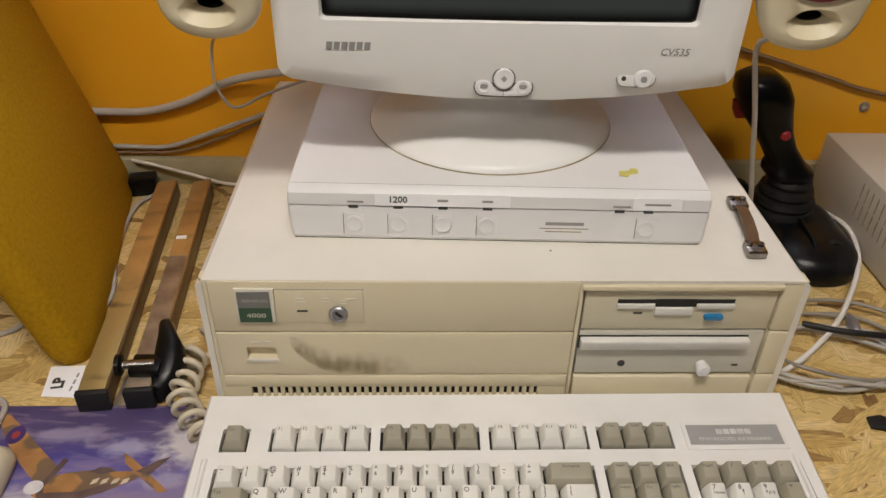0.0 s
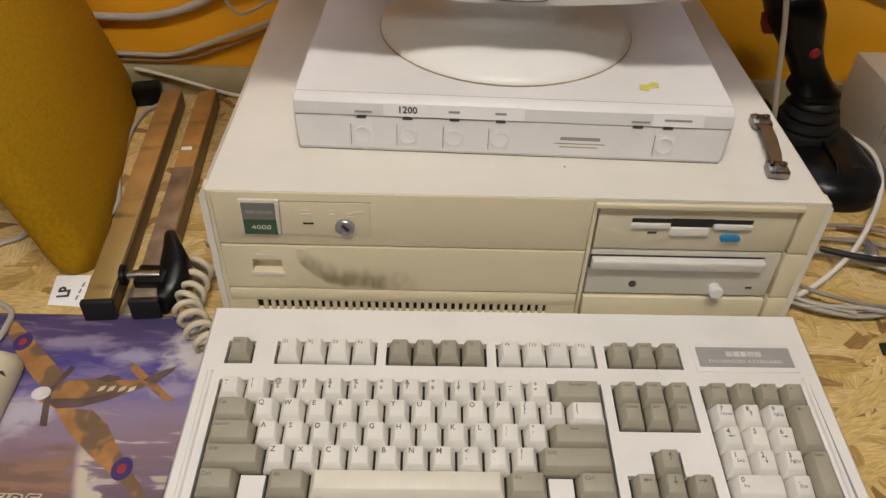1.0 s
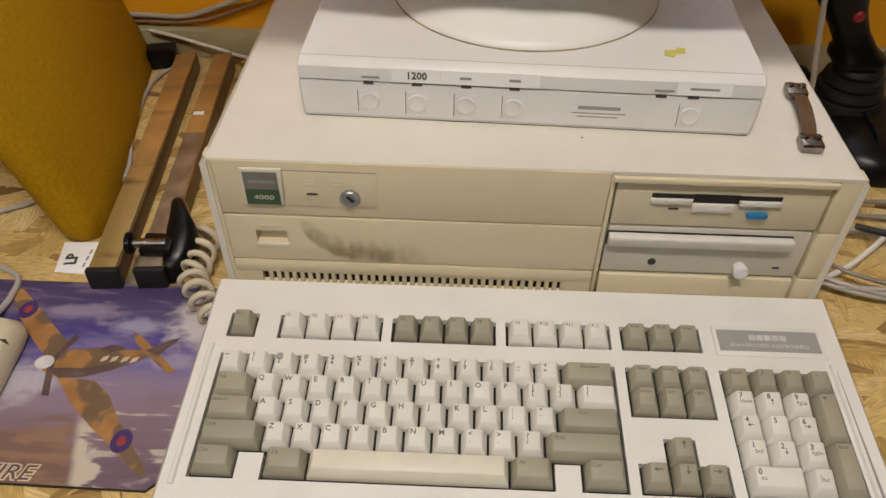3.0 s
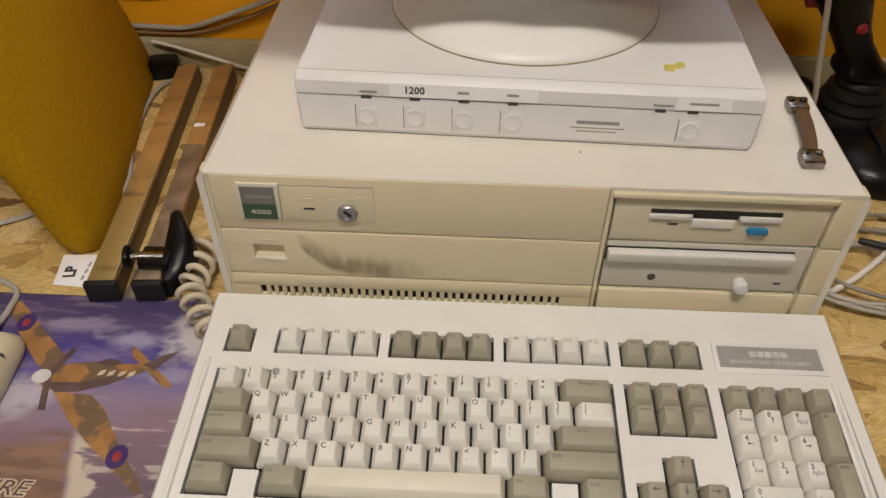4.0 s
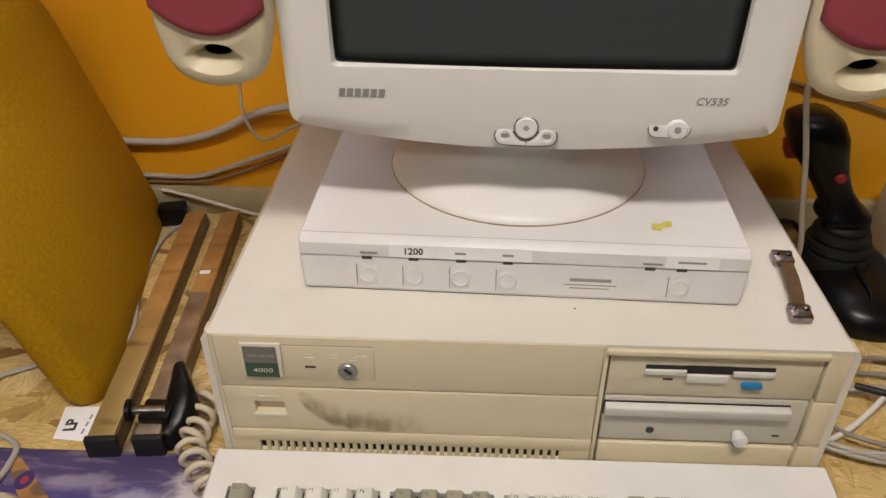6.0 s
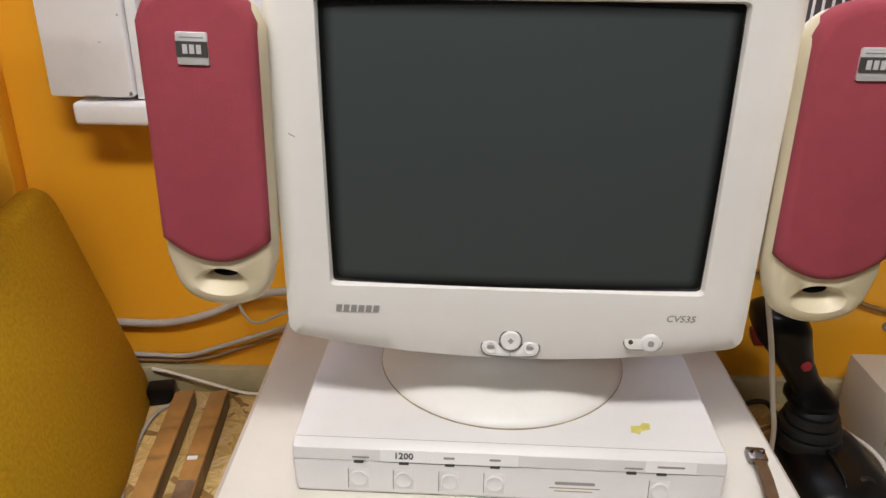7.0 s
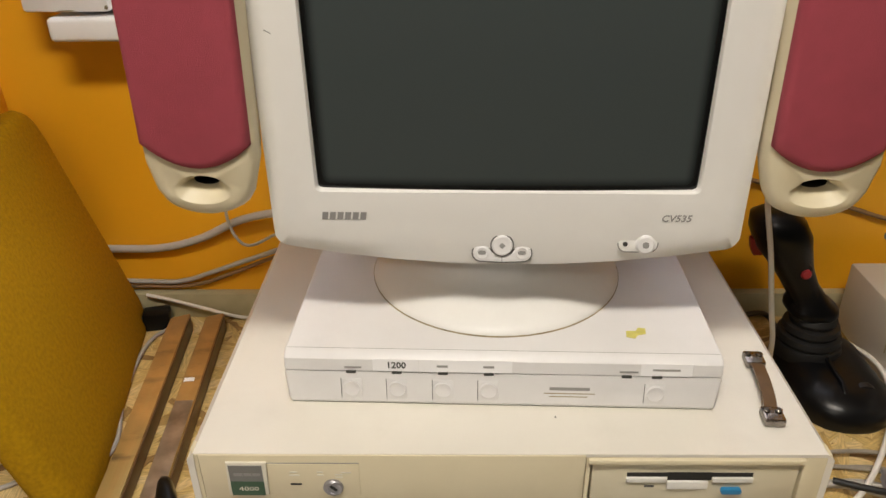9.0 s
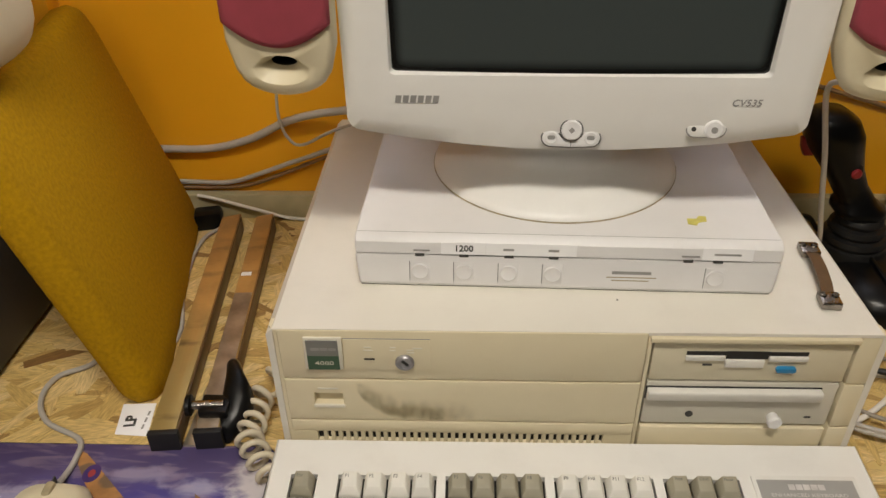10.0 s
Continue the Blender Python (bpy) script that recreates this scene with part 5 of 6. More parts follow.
printed("printed_wing", ((-0.3270, 0.6070), (-0.3141, 0.6021), (-0.2956, 0.5856), (-0.2684, 0.5603), (-0.2499, 0.5438), (-0.2436, 0.5224), (-0.2624, 0.5272), (-0.2809, 0.5447), (-0.3012, 0.5671), (-0.3175, 0.5895)), PLANE_BROWN, 0.0024)
printed("printed_wing", ((-0.2450, 0.5078), (-0.2131, 0.5058), (-0.1965, 0.4922), (-0.1812, 0.4708), (-0.1638, 0.4494), (-0.1503, 0.4338), (-0.1426, 0.4231), (-0.1487, 0.4221), (-0.1701, 0.4396), (-0.2004, 0.4630), (-0.2238, 0.4834)), PLANE_BROWN, 0.0024)
printed("printed_fuselage", ((-0.2603, 0.5301), (-0.2401, 0.5369), (-0.2190, 0.5399), (-0.2031, 0.5379), (-0.1720, 0.5390), (-0.1800, 0.5300), (-0.2037, 0.5165), (-0.2240, 0.5087), (-0.2430, 0.5068), (-0.2598, 0.5136)), PLANE_BROWN, 0.0025)
printed("printed_belly", ((-0.2577, 0.5165), (-0.2237, 0.5175), (-0.1873, 0.5301), (-0.2037, 0.5165), (-0.2240, 0.5087), (-0.2430, 0.5068)), PLANE_DARK, 0.0026)
printed("printed_tail", ((-0.1985, 0.5584), (-0.1896, 0.5525), (-0.1497, 0.5175), (-0.1568, 0.5155), (-0.1773, 0.5321), (-0.1938, 0.5467)), PLANE_BROWN, 0.0026)
printed("printed_fin", ((-0.1821, 0.5379), (-0.1667, 0.5496), (-0.1566, 0.5535), (-0.1702, 0.5340)), PLANE_DARK, 0.0027)
printed("printed_canopy", ((-0.2211, 0.5379), (-0.2129, 0.5428), (-0.2030, 0.5418), (-0.1991, 0.5379), (-0.2112, 0.5350)), PLANE_DARK, 0.0027)
for x0 in (-0.216, -0.208, -0.199, -0.191):
    printed("printed_bar", ((x0, 0.5245), (x0 + 0.005, 0.5265), (x0 + 0.006, 0.5315), (x0 + 0.001, 0.5295)), PRINT_CREAM, 0.0028)
printed("printed_blade", ((-0.2576, 0.5224), (-0.2476, 0.5525), (-0.2427, 0.5506), (-0.2536, 0.5204)), PLANE_DARK, 0.0027)
printed("printed_blade", ((-0.2576, 0.5204), (-0.2496, 0.4893), (-0.2436, 0.4893), (-0.2526, 0.5224)), PLANE_DARK, 0.0027)


def disc(name, x, y, r, mat, z, ry=1.0):
    printed(name, [(x + r * math.cos(a), y + ry * r * math.sin(a)) for a in [2 * math.pi * i / 20 for i in range(20)]], mat, z)


disc("printed_spinner", -0.261, 0.522, 0.0078, PRINT_WHITE, 0.0028, 0.9)
for x, y in ((-0.2998, 0.5788), (-0.1718, 0.4513)):
    disc("printed_roundel", x, y, 0.0080, PRINT_BLUE, 0.0026, 1.3)
    disc("printed_roundel", x, y, 0.0034, PRINT_RED, 0.0027, 1.3)
for grow, tint, up in ((0.0011, PRINT_CREAM, 0.0024), (0.0, PLANE_DARK, 0.0026)):
    lettering("printed_title", "FIRE", 0.0175, tint, mat_ob, pose(-0.1085, -0.1930, up), shear=0.25, bold=grow, wide=1.15)

# ---- mouse ----
ms = thing("mouse", pose(-0.3135, 0.5070, DESK + 0.0035, 0, 0, 3), "cream two-button computer mouse on the mouse mat", "mouse")
rg = []
for z, s, sy in ((0.0, 0.94, 0.95), (0.004, 1.0, 1.0), (0.014, 1.0, 1.0), (0.022, 0.95, 0.97), (0.029, 0.78, 0.88), (0.032, 0.45, 0.6)):
    rg.append([(a * s, b * sy - (0.004 if z > 0.02 else 0), z - (0.006 * max(0, b) / 0.05 if z > 0.012 else 0)) for a, b in rounded(0.064, 0.104, 0.020, 6)])
part("shell", loft(bmesh.new(), rg, True, True), SPEAKER, ms, "cream shell", angle=60)
part("button_gap", slab(-0.0006, 0.0006, 0.015, 0.048, 0.018, 0.0252), INK, ms)
part("button_gap", slab(-0.030, 0.030, 0.0145, 0.0152, 0.016, 0.0262), INK, ms)
part("wheel", slab(-0.0042, 0.0042, 0.026, 0.042, 0.018, 0.0275, 0.003), STAIN, ms, "grey-green scroll button")
solid("mouse_cable", tube(bmesh.new(), ((-0.316, 0.555, 0.768), (-0.320, 0.573, 0.7585), (-0.3205, 0.592, 0.7560), (-0.328, 0.618, 0.7545), (-0.370, 0.640, 0.7545), (-0.391, 0.672, 0.7545), (-0.388, 0.704, 0.7545), (-0.358, 0.727, 0.7545), (-0.355, 0.78, 0.7545)), 0.0028), CABLE_GREY, "grey mouse cable curling over the board", "cable")

# ---- leaning cushion ----
Cc, Bc = Vector((-0.258, 0.668, DESK - 0.004)), Vector((-0.332, 1.045, DESK - 0.004))
d = (Bc - Cc).normalized()
ang = math.degrees(math.atan2(d.y, d.x))
LEAN_DEG = -15.0
cu = bmesh.new()
LNG, TALL, TH = 0.374, 0.330, 0.040
sides = []
prof2 = rounded(LNG, TALL, 0.036, 6, LNG / 2, TALL / 2)
for off, s in ((0.0, 0.93), (0.004, 0.975), (0.012, 1.0), (TH - 0.012, 1.0), (TH - 0.004, 0.975), (TH, 0.93)):
    sides.append([(LNG / 2 + (a - LNG / 2) * s, off, TALL / 2 + (b - TALL / 2) * (1 - (1 - s) * 1.2)) for a, b in prof2])
loft(cu, sides, True, True)
cush = solid("seat_cushion", cu, FOAM, "mustard-yellow upholstered cushion leaning on its long edge", "cushion", Matrix.Translation(Cc) @ pose(0, 0, 0, 0, 0, ang) @ pose(0, 0, 0, LEAN_DEG, 0, 0) @ pose(0, 0, 0, 0, 0, 0), angle=60)

# ---- neighbouring dark unit ----
nb = thing("dark_unit", pose(-0.60, 0.86, DESK), "dark grey equipment box standing beyond the cushion", "equipment box")
part("body", slab(-0.15, 0.150, -0.20, 0.16, 0.006, 0.14, 0.004), material("dark_grey_enamel", (0.05, 0.045, 0.04), 0.5, vary=0.1), nb)
part("front_panel", slab(-0.148, 0.148, -0.206, -0.20, 0.008, 0.138, 0.003), BLACK, nb)
for x in (-0.12, 0.12):
    for y in (-0.17, 0.13):
        part("foot", lathe(bmesh.new(), ((0.010, 0.0), (0.010, 0.008)), 12, (x, y, 0.0)), RUBBER, nb)
up = thing("pale_unit", pose(-0.44, 0.735, DESK + 0.14), "pale beige rounded device standing on the dark unit", "equipment box")
part("stem", lathe(bmesh.new(), ((0.035, 0.0), (0.028, 0.01), (0.022, 0.10), (0.022, 0.22)), 24, (-0.09, 0.02, 0.0)), SPEAKER, up)
part("shell", slab(-0.19, 0.108, -0.07, 0.07, 0.185, 0.46, 0.045, 6), SPEAKER, up)

def rail_material():
    """Varnished brown with a painted reflection, brassy and metallic towards the near end, with dark cross bands and
    long scratches.
    """
    m = material("varnish_with_brassy_reflection", (0.42, 0.225, 0.07), 0.36, vary=0.25, scale=24, bump=0.1, bump_scale=200)
    n, l = m.node_tree.nodes, m.node_tree.links
    b = n["Principled BSDF"]
    wood = b.inputs["Base Color"].links[0].from_socket
    co = n.new("ShaderNodeTexCoord")
    sep = n.new("ShaderNodeSeparateXYZ")
    l.new(co.outputs["Object"], sep.inputs[0])
    mp = n.new("ShaderNodeMapping")
    mp.inputs["Scale"].default_value = (160, 9, 20)
    l.new(co.outputs["Object"], mp.inputs["Vector"])
    t = n.new("ShaderNodeTexNoise")
    t.inputs["Scale"].default_value, t.inputs["Detail"].default_value = 1.0, 6
    l.new(mp.outputs[0], t.inputs["Vector"])
    wob = n.new("ShaderNodeMath")
    wob.operation = "MULTIPLY_ADD"
    wob.inputs[1].default_value = 0.22
    l.new(t.outputs["Fac"], wob.inputs[0])
    l.new(sep.outputs["Y"], wob.inputs[2])
    # brassy reflection put into the colour, strongest at the near end
    gleam = n.new("ShaderNodeMapRange")
    gleam.interpolation_type = "SMOOTHSTEP"
    gleam.inputs[1].default_value, gleam.inputs[2].default_value, gleam.inputs[3].default_value, gleam.inputs[4].default_value = 0.15, 0.36, 1.0, 0.0
    l.new(wob.outputs[0], gleam.inputs[0])
    mix = n.new("ShaderNodeMix")
    mix.data_type = "RGBA"
    l.new(gleam.outputs[0], mix.inputs["Factor"])
    l.new(wood, mix.inputs["A"])
    mix.inputs["B"].default_value = (0.44, 0.33, 0.13, 1)
    k = n.new("ShaderNodeTexNoise")
    k.inputs["Scale"].default_value, k.inputs["Detail"].default_value = 1.0, 4
    mk2 = n.new("ShaderNodeMapping")
    mk2.inputs["Scale"].default_value = (14, 38, 14)
    l.new(co.outputs["Object"], mk2.inputs["Vector"])
    l.new(mk2.outputs[0], k.inputs["Vector"])
    kr = n.new("ShaderNodeMapRange")
    kr.inputs[1].default_value, kr.inputs[2].default_value, kr.inputs[4].default_value = 0.60, 0.74, 0.75
    l.new(k.outputs["Fac"], kr.inputs[0])
    mix2 = n.new("ShaderNodeMix")
    mix2.data_type = "RGBA"
    l.new(kr.outputs[0], mix2.inputs["Factor"])
    l.new(mix.outputs["Result"], mix2.inputs["A"])
    mix2.inputs["B"].default_value = (0.10, 0.06, 0.03, 1)
    l.new(mix2.outputs["Result"], b.inputs["Base Color"])
    met = n.new("ShaderNodeMath")
    met.operation = "MULTIPLY"
    met.inputs[1].default_value = 0.6
    l.new(gleam.outputs[0], met.inputs[0])
    l.new(met.outputs[0], b.inputs["Metallic"])
    return m


RAIL_FADE = rail_material()
STEEL_WORN = material("dull_worn_steel", (0.36, 0.29, 0.22), 0.34, metal=0.6, vary=0.3, scale=40, dirt=0.55, dirt_colour=(0.13, 0.09, 0.06), dirt_scale=26)

# ---- paper trimmer: two rails, a carriage and a handle ----
tr = thing("paper_trimmer", pose(0, 0, 0), "worn wood and steel paper trimmer with a black handle", "trimmer")


def rail(x0, y0, x1, y1, w, h, plate):
    dv = Vector((x1 - x0, y1 - y0, 0))
    ln = dv.length
    m = Matrix.Translation((x0, y0, DESK + 0.001)) @ pose(0, 0, 0, 0, 0, math.degrees(math.atan2(dv.y, dv.x)) - 90)
    body = slab(-w / 2, w / 2, 0.004, ln, 0.0, h, 0.0015)
    for v in body.verts:
        if v.co.y > 0.2:
            v.co.y += 0.35 * v.co.x  # far end sawn askew
    r = part("rail", body, RAIL_FADE, tr, "worn varnished rail with a brassy reflection painted in")
    r.matrix_basis = m
    part("steel_edge", slab(w / 2, w / 2 + 0.0016, 0.004, ln - 0.004, 0.001, h - 0.002, 0.0006), RIBBON, r, "dark side strip")
    part("end_cap", slab(-w / 2 - 0.001, w / 2 + 0.003, -0.002, 0.0045, 0.0, h + 0.0015, 0.001), RUBBER, r, "black end cap")
    if plate:
        part("steel_plate", slab(-w / 2 + 0.001, w / 2 - 0.001, 0.005, plate, h, h + 0.0008, 0.0003), STEEL_WORN, r, "bare worn metal plate")
    return r


rail(-0.2415, 0.609, -0.2785, 1.000, 0.0245, 0.023, 0.0)
rail(-0.2005, 0.612, -0.2330, 1.002, 0.0225, 0.023, 0.215)
part("base_strip", slab(-0.226, -0.212, 0.612, 0.69, DESK + 0.001, DESK + 0.006, 0.001), STEEL, tr)
part("carriage_rod", lathe(bmesh.new(), ((0.0045, 0.0), (0.0045, 0.032)), 18), CHROME, tr).matrix_basis = pose(-0.221, 0.637, DESK + 0.033, 0, 90, 4)
part("carriage_wheel", lathe(bmesh.new(), ((0.0085, 0.0), (0.0105, 0.001), (0.0105, 0.005), (0.0085, 0.006)), 24), BLACK, tr).matrix_basis = pose(-0.225, 0.637, DESK + 0.033, 0, 90, 4)
part("carriage_block", slab(-0.212, -0.184, 0.628, 0.652, DESK + 0.0245, DESK + 0.034, 0.002), BLACK, tr)
hd = []
for y, cx, wide, tall in ((0.618, -0.187, 0.006, 0.012), (0.622, -0.186, 0.010, 0.020), (0.634, -0.183, 0.0135, 0.026), (0.648, -0.181, 0.0155, 0.034), (0.662, -0.182, 0.0145, 0.041), (0.674, -0.186, 0.0105, 0.045), (0.684, -0.190, 0.0085, 0.046), (0.692, -0.192, 0.0075, 0.042), (0.695, -0.193, 0.0035, 0.035)):
    hd.append([(cx + wide * math.copysign(abs(math.cos(a)) ** 0.75, math.cos(a)), y, DESK + 0.002 + tall * (0.5 + 0.5 * math.copysign(abs(math.sin(a)) ** 0.75, math.sin(a)))) for a in [2 * math.pi * q / 20 for q in range(20)]])
hd = loft(bmesh.new(), hd, True, True)
part("handle", hd, BLACK, tr, "black moulded handle", angle=50)
part("paper_mark", slab(-0.006, 0.006, -0.0035, 0.0035, 0.0, 0.0003), PAPER, tr, "small white paper mark").matrix_basis = pose(-0.2245, 0.864, DESK + 0.0243, 0, 0, 5)

lp = solid("paper_tag", prism(bmesh.new(), ((-0.2985, 0.628), (-0.266, 0.626), (-0.272, 0.670), (-0.305, 0.668)), 0.0004, "z", DESK + 0.0013), PAPER, "small white paper tag with black lettering", "label")
lettering("tag_text", "LP", 0.0150, INK, lp, pose(-0.2885, 0.645, DESK + 0.0020, 0, 0, 98), bold=0.0006)
for q in (0.638, 0.647, 0.656):
    part("print_bar", slab(-0.2755, -0.2735, q - 0.003, q + 0.003, DESK + 0.0018, DESK + 0.0020), GREY_INK, lp)

# ---- cables ----
coil = []
path = spline(((-0.128, 0.568, 0.765), (-0.143, 0.585, 0.765), (-0.155, 0.603, 0.765), (-0.163, 0.617, 0.765), (-0.161, 0.634, 0.765), (-0.162, 0.654, 0.766), (-0.158, 0.676, 0.768), (-0.146, 0.715, 0.768)), 40)
ax = Vector((0, 0, 1))
for i, c in enumerate(path):
    dd = (path[min(i + 1, len(path) - 1)] - path[max(i - 1, 0)]).normalized()
    sd = dd.cross(ax).normalized()
    up2 = sd.cross(dd)
    ph = i * 2 * math.pi / 31
    coil.append(c + 0.0108 * (sd * math.cos(ph) + up2 * math.sin(ph)))
solid("coiled_cord", tube(bmesh.new(), coil, 0.0031, 8, 0), COIL, "cream coiled keyboard cord lying beside the computer", "cable", angle=70)


def cable(pts, r, mat, label, name="cable"):
    return solid(name, tube(bmesh.new(), pts, r), mat, label, "cable", angle=70)


cable(((-0.297, 0.996, 0.755), (-0.311, 0.971, 0.755), (-0.312, 0.922, 0.755), (-0.3, 0.845, 0.755), (-0.283, 0.788, 0.755), (-0.283, 0.756, 0.755), (-0.292, 0.739, 0.755)), 0.0025, CABLE_GREY, "thin grey cable lying along the trimmer")
cable(((-0.62, 1.030, 0.868), (-0.45, 1.037, 0.858), (-0.352, 1.037, 0.855), (-0.296, 1.037, 0.857), (-0.243, 1.036, 0.872), (-0.189, 1.030, 0.900), (-0.127, 1.015, 0.919), (-0.02, 0.96, 0.95)), 0.0054, CABLE_GREY, "thick grey cable sagging along the orange wall")
cable(((-0.62, 1.035, 0.825), (-0.45, 1.039, 0.808), (-0.335, 1.039, 0.804), (-0.284, 1.039, 0.804), (-0.237, 1.037, 0.820), (-0.197, 1.030, 0.838), (-0.158, 1.025, 0.854), (-0.05, 0.99, 0.91)), 0.0034, CABLE_GREY, "thin grey cable sagging low along the orange wall")
cable(((-0.62, 1.040, 0.797), (-0.36, 1.041, 0.795), (-0.27, 1.041, 0.797), (-0.21, 1.038, 0.818), (-0.15, 1.03, 0.846), (-0.05, 1.00, 0.89)), 0.0028, CABLE_BROWN, "brown cable low on the orange wall")
cable(((-0.098, 0.72, 1.090), (-0.120, 0.80, 1.050), (-0.188, 0.99, 0.965), (-0.195, 1.000, 0.917), (-0.185, 1.000, 0.887), (-0.168, 1.000, 0.880), (-0.124, 0.985, 0.907), (-0.05, 0.95, 0.945)), 0.0019, CABLE_GREY, "thin grey speaker lead looping behind the monitor")
cable(((0.40, 1.035, 0.968), (0.47, 1.038, 0.946), (0.528, 1.039, 0.929), (0.594, 1.039, 0.909), (0.666, 1.039, 0.889), (0.90, 1.035, 0.85)), 0.0029, CABLE_BROWN, "brownish cable running down the orange wall")
cable(((0.365, 0.73, 1.085), (0.384, 0.80, 1.045), (0.401, 0.858, 1.010), (0.418, 0.860, 0.941), (0.432, 0.860, 0.872), (0.440, 0.860, 0.835), (0.445, 0.865, 0.790), (0.452, 0.875, 0.7560)), 0.0029, CABLE_WHITE, "white speaker lead hanging beside the computer")
cable(((0.560, 1.010, 0.7560), (0.580, 0.97, 0.7580), (0.590, 0.91, 0.7700), (0.585, 0.862, 0.7720), (0.562, 0.806, 0.7700), (0.505, 0.725, 0.7680), (0.454, 0.676, 0.7640), (0.416, 0.651, 0.7600), (0.384, 0.640, 0.7560)), 0.0030, CABLE_WHITE, "white lead looping forward over the board")
rng = random.Random(11)
for k, (cx, cy, rx, ry) in enumerate(((0.470, 0.680, 0.078, 0.050), (0.480, 0.690, 0.090, 0.058), (0.462, 0.668, 0.072, 0.044), (0.497, 0.700, 0.095, 0.066), (0.475, 0.668, 0.088, 0.040))):
    pts = []
    for i in range(13):
        a = 2 * math.pi * i / 11 + k
        pts.append((max(0.386, cx + rx * math.cos(a) * rng.uniform(0.9, 1.1)), cy + ry * math.sin(a) * rng.uniform(0.9, 1.1), DESK + 0.0045 + 0.0040 * k * rng.uniform(0.5, 1.0)))
    cable(pts, 0.0023, CABLE_DULL if k % 2 else CABLE_GREY, "loose loop of grey cable lying on the board")
cable(((0.458, 0.712, 0.7700), (0.495, 0.697, 0.7720), (0.53, 0.694, 0.7700), (0.575, 0.705, 0.7560)), 0.0034, RUBBER, "short black lead among the coils")
solid("plug", lathe(bmesh.new(), ((0.004, 0.0), (0.006, 0.002), (0.006, 0.020), (0.0035, 0.024), (0.003, 0.030)), 14), ALU, "small dull grey plug lying among the cables", "plug", pose(0.508, 0.695, DESK + 0.0200, -88, 0, -10))
kn = bmesh.new()
prism(kn, ((-0.012, -0.006), (0.006, -0.010), (0.014, 0.002), (0.004, 0.010), (-0.010, 0.007)), 0.003, "z", 0.0, 0.001)
solid("dark_chip", kn, RUBBER, "dark knot scrap on the board", "scrap", pose(0.486, 0.590, DESK + 0.0012))
bt = bmesh.new()
box(bt, -0.020, 0.016, -0.014, 0.012, 0.0, 0.026, 0.004)
solid("power_adapter", bt, BLACK, "black plug adapter lying against the wall", "adapter", pose(-0.312, 1.010, DESK + 0.001, 0, 0, 12))
cable(((-0.330, 1.026, 0.790), (-0.30, 1.024, 0.784), (-0.25, 1.022, 0.7700), (-0.20, 1.022, 0.7560), (-0.135, 1.022, 0.7560)), 0.0024, CABLE_WHITE, "thin white lead behind the trimmer")

# ---- chrome bracket on the case ----
br = thing("ribbon_adapter", pose(0.3505, 0.6780, CZ1 + 0.0005, 0, 0, -8.0), "short brown ribbon link with tarnished metal connectors", "adapter")
rb = bmesh.new()
pr = [(-0.032, 0.005), (-0.020, 0.009), (0.0, 0.0105), (0.020, 0.009), (0.032, 0.005)]
loft(rb, [[(-0.0052, y, z), (0.0052, y, z), (0.0052, y, z + 0.0012), (-0.0052, y, z + 0.0012)] for y, z in pr], True, True)
part("ribbon", rb, RIBBON, br, "brown ribbon")
for s in (-1, 1):
    e = part("connector", slab(-0.0085, 0.0085, -0.009, 0.009, 0.0, 0.0075, 0.0018), CHROME, br, "tarnished metal connector")
    e.matrix_basis = pose(0.0, s * 0.0385, 0.0005, 0, 0, 4)
    for q in (-0.0050, 0.0050):
        part("screw", lathe(bmesh.new(), ((0.0030, 0.0), (0.0030, 0.0015), (0.0018, 0.0024)), 14, (q, 0.003, 0.0072)), CHROME, e)

# ---- joystick ----
js = thing("joystick", pose(0.521, 0.885, DESK), "black flight joystick with a red trigger and red thumb button", "joystick")
base = []
for z, s in ((0.0, 0.97), (0.006, 1.0), (0.020, 0.98), (0.030, 0.86), (0.037, 0.66), (0.040, 0.50)):
    base.append([(a * s, b * s, z) for a, b in rounded(0.108, 0.176, 0.050, 7, 0.006, 0.0)])
part("base", loft(bmesh.new(), base, True, True), BLACK, js, "rounded glossy black base", angle=60)
boot = [(r * 0.86, z) for r, z in ((0.045, 0.030), (0.046, 0.040), (0.043, 0.046), (0.040, 0.047), (0.043, 0.052), (0.041, 0.058), (0.035, 0.060), (0.038, 0.065), (0.036, 0.071), (0.030, 0.073), (0.032, 0.078), (0.030, 0.083), (0.026, 0.086))]
bo = part("boot", lathe(bmesh.new(), boot, 28), RUBBER, js, "ribbed rubber boot")
bo.matrix_basis = pose(-0.012, 0.030, 0.0)
part("ridge", prism(bmesh.new(), ((-0.062, 0.036), (-0.050, 0.044), (0.000, 0.046), (0.012, 0.034)), 0.005, "x", -0.006, 0.0015), BLACK, js)
part("trim_wheel", lathe(bmesh.new(), ((0.013, -0.004), (0.014, 0.0), (0.013, 0.004)), 22, (0.022, -0.048, 0.027), "y"), RUBBER, js)
gp = []
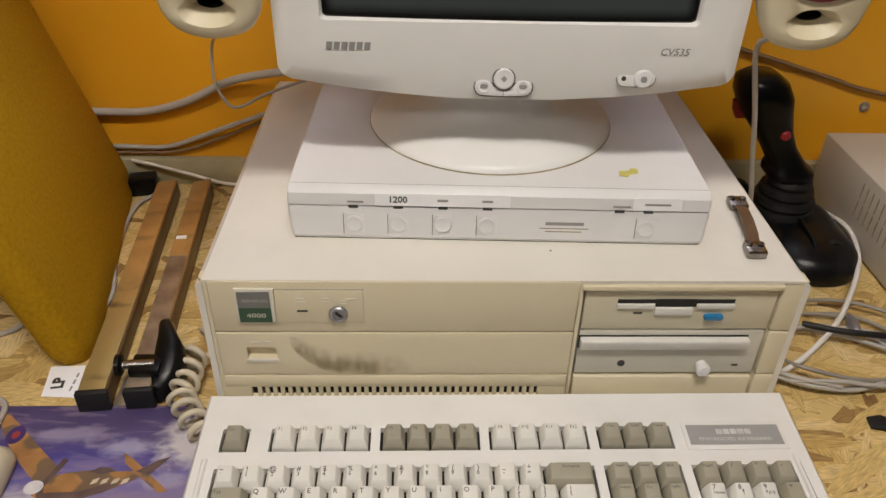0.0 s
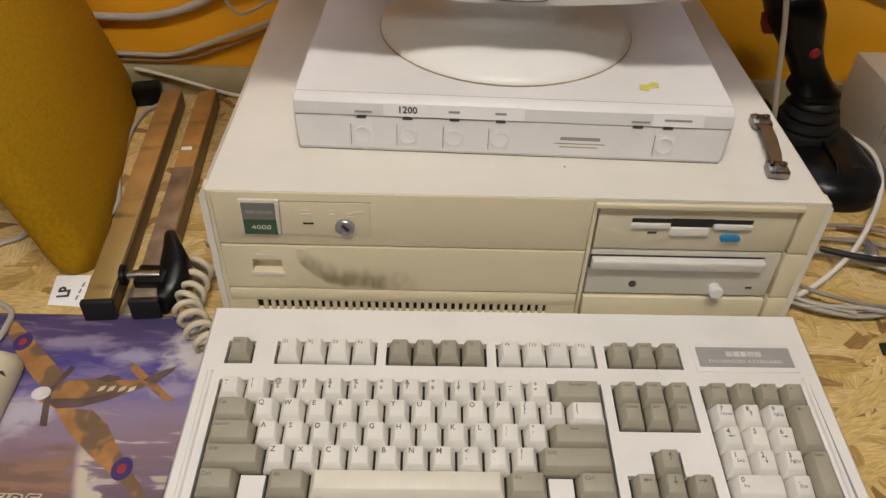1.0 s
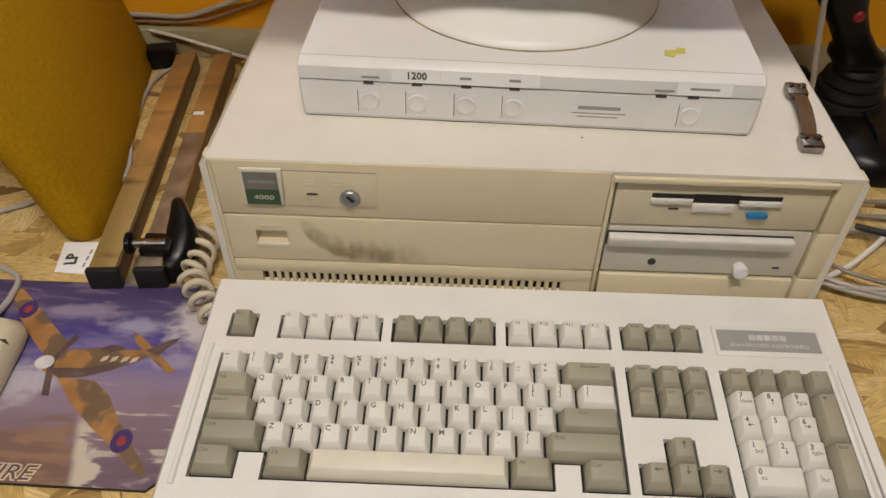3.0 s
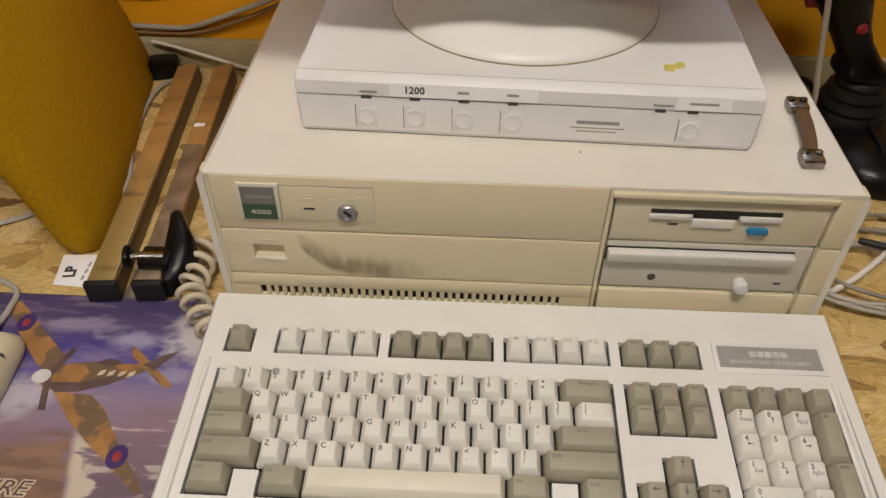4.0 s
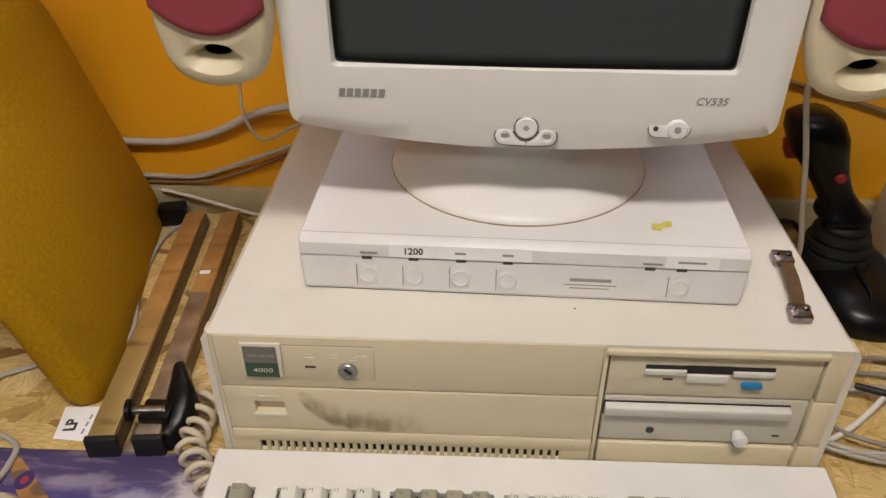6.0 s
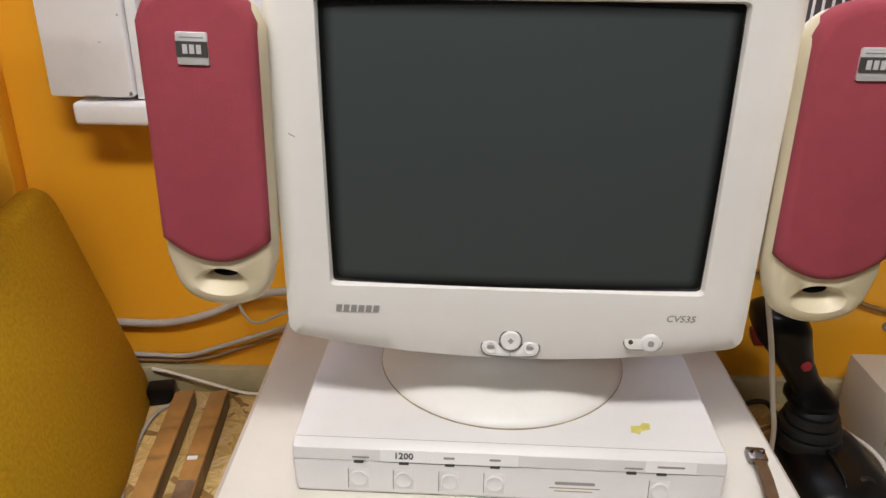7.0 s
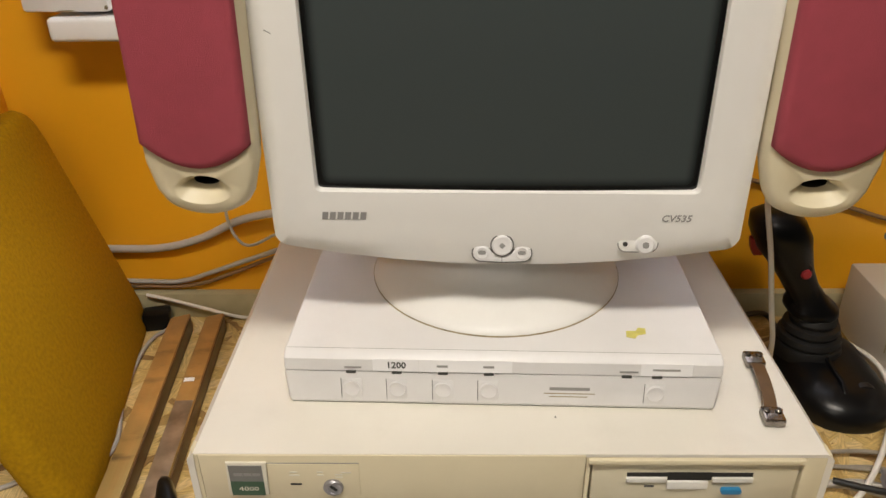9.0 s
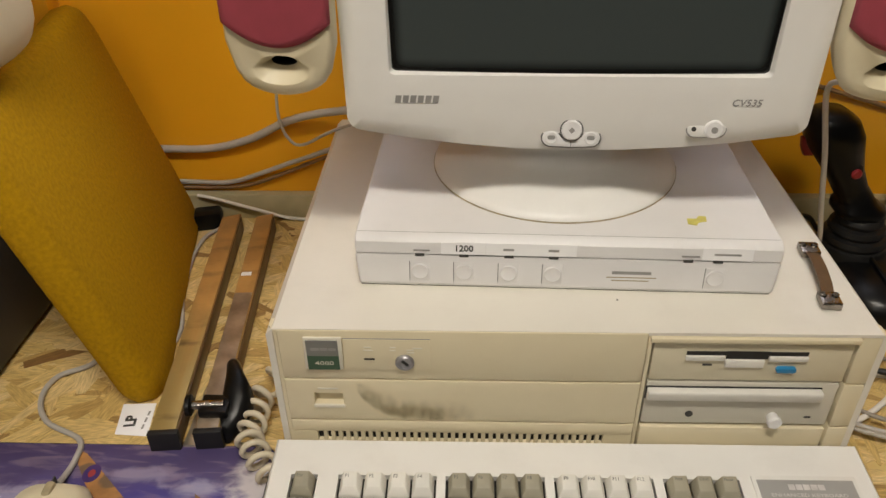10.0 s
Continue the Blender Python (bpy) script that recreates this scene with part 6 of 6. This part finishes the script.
for z, cx, cy, wx, wy in ((0.082, -0.014, 0.034, 0.026, 0.026), (0.088, -0.016, 0.034, 0.033, 0.030), (0.095, -0.017, 0.034, 0.032, 0.029), (0.101, -0.020, 0.036, 0.022, 0.024), (0.124, -0.036, 0.040, 0.0205, 0.025), (0.145, -0.049, 0.042, 0.024, 0.028), (0.166, -0.060, 0.044, 0.030, 0.032), (0.186, -0.067, 0.044, 0.032, 0.034), (0.202, -0.072, 0.044, 0.028, 0.030), (0.211, -0.074, 0.044, 0.016, 0.018)):
    sq = [(math.cos(2 * math.pi * i / 28), math.sin(2 * math.pi * i / 28)) for i in range(28)]
    wide = 1.14 if z > 0.1 else 1.0
    gp.append([(cx + 0.88 * wx * wide * math.copysign(abs(p) ** 0.72, p), cy + wy * math.copysign(abs(q) ** 0.72, q), z) for p, q in sq])
part("grip", loft(bmesh.new(), gp, True, True), BLACK, js, "black contoured grip", angle=60)
part("trigger", prism(bmesh.new(), ((-0.078, 0.178), (-0.097, 0.174), (-0.095, 0.162), (-0.090, 0.152), (-0.080, 0.152), (-0.074, 0.162)), 0.010, "y", 0.044, 0.002), RED, js, "red trigger")
part("thumb_ring", lathe(bmesh.new(), ((0.0105, 0.0), (0.0098, 0.004), (0.0070, 0.004)), 20, (-0.0440, 0.0190, 0.1480), "y"), RUBBER, js)
part("thumb_button", lathe(bmesh.new(), ((0.0062, 0.0), (0.0060, 0.005), (0.0040, 0.0065)), 18, (-0.0410, 0.0175, 0.1450), "y"), RED, js, "red thumb button")
cable(((0.455, 0.90, 0.757), (0.432, 0.92, 0.770), (0.440, 0.95, 0.80), (0.48, 0.98, 0.79), (0.51, 1.00, 0.757)), 0.0033, RUBBER, "black joystick lead looped beside its base")

# ---- beige vented box ----
vb = thing("vented_box", pose(0.592, 0.895, DESK), "beige metal box with rows of vent slots in its side", "equipment box")
VB = material("beige_grey_enamel", (0.52, 0.47, 0.40), 0.5, vary=0.04, scale=12, bump=0.08, bump_scale=600)
part("body", slab(0.0, 0.32, -0.14, 0.115, 0.004, 0.097, 0.003), VB, vb)
for r, zz in enumerate((0.074, 0.050)):
    for i in range(11):
        part("vent_slot", slab(-0.0005, 0.0005, -0.0011, 0.0011, -0.010, 0.010), STAIN, vb).matrix_basis = pose(0.0, -0.120 + 0.012 * i, zz)
for x in (0.03, 0.29):
    for y in (-0.11, 0.09):
        part("foot", lathe(bmesh.new(), ((0.010, 0.0), (0.010, 0.005)), 12, (x, y, 0.0)), RUBBER, vb)
sc = thing("wall_screw", pose(0.652, WALL_Y, 0.868), "small grey screw and washer in the orange wall", "screw")
part("washer", lathe(bmesh.new(), ((0.007, 0.0), (0.007, 0.002)), 18, (0, 0, 0), "y"), ALU, sc)
part("head", lathe(bmesh.new(), ((0.0045, 0.002), (0.0042, 0.005), (0.002, 0.006)), 16, (0, 0, 0), "y"), STEEL, sc)
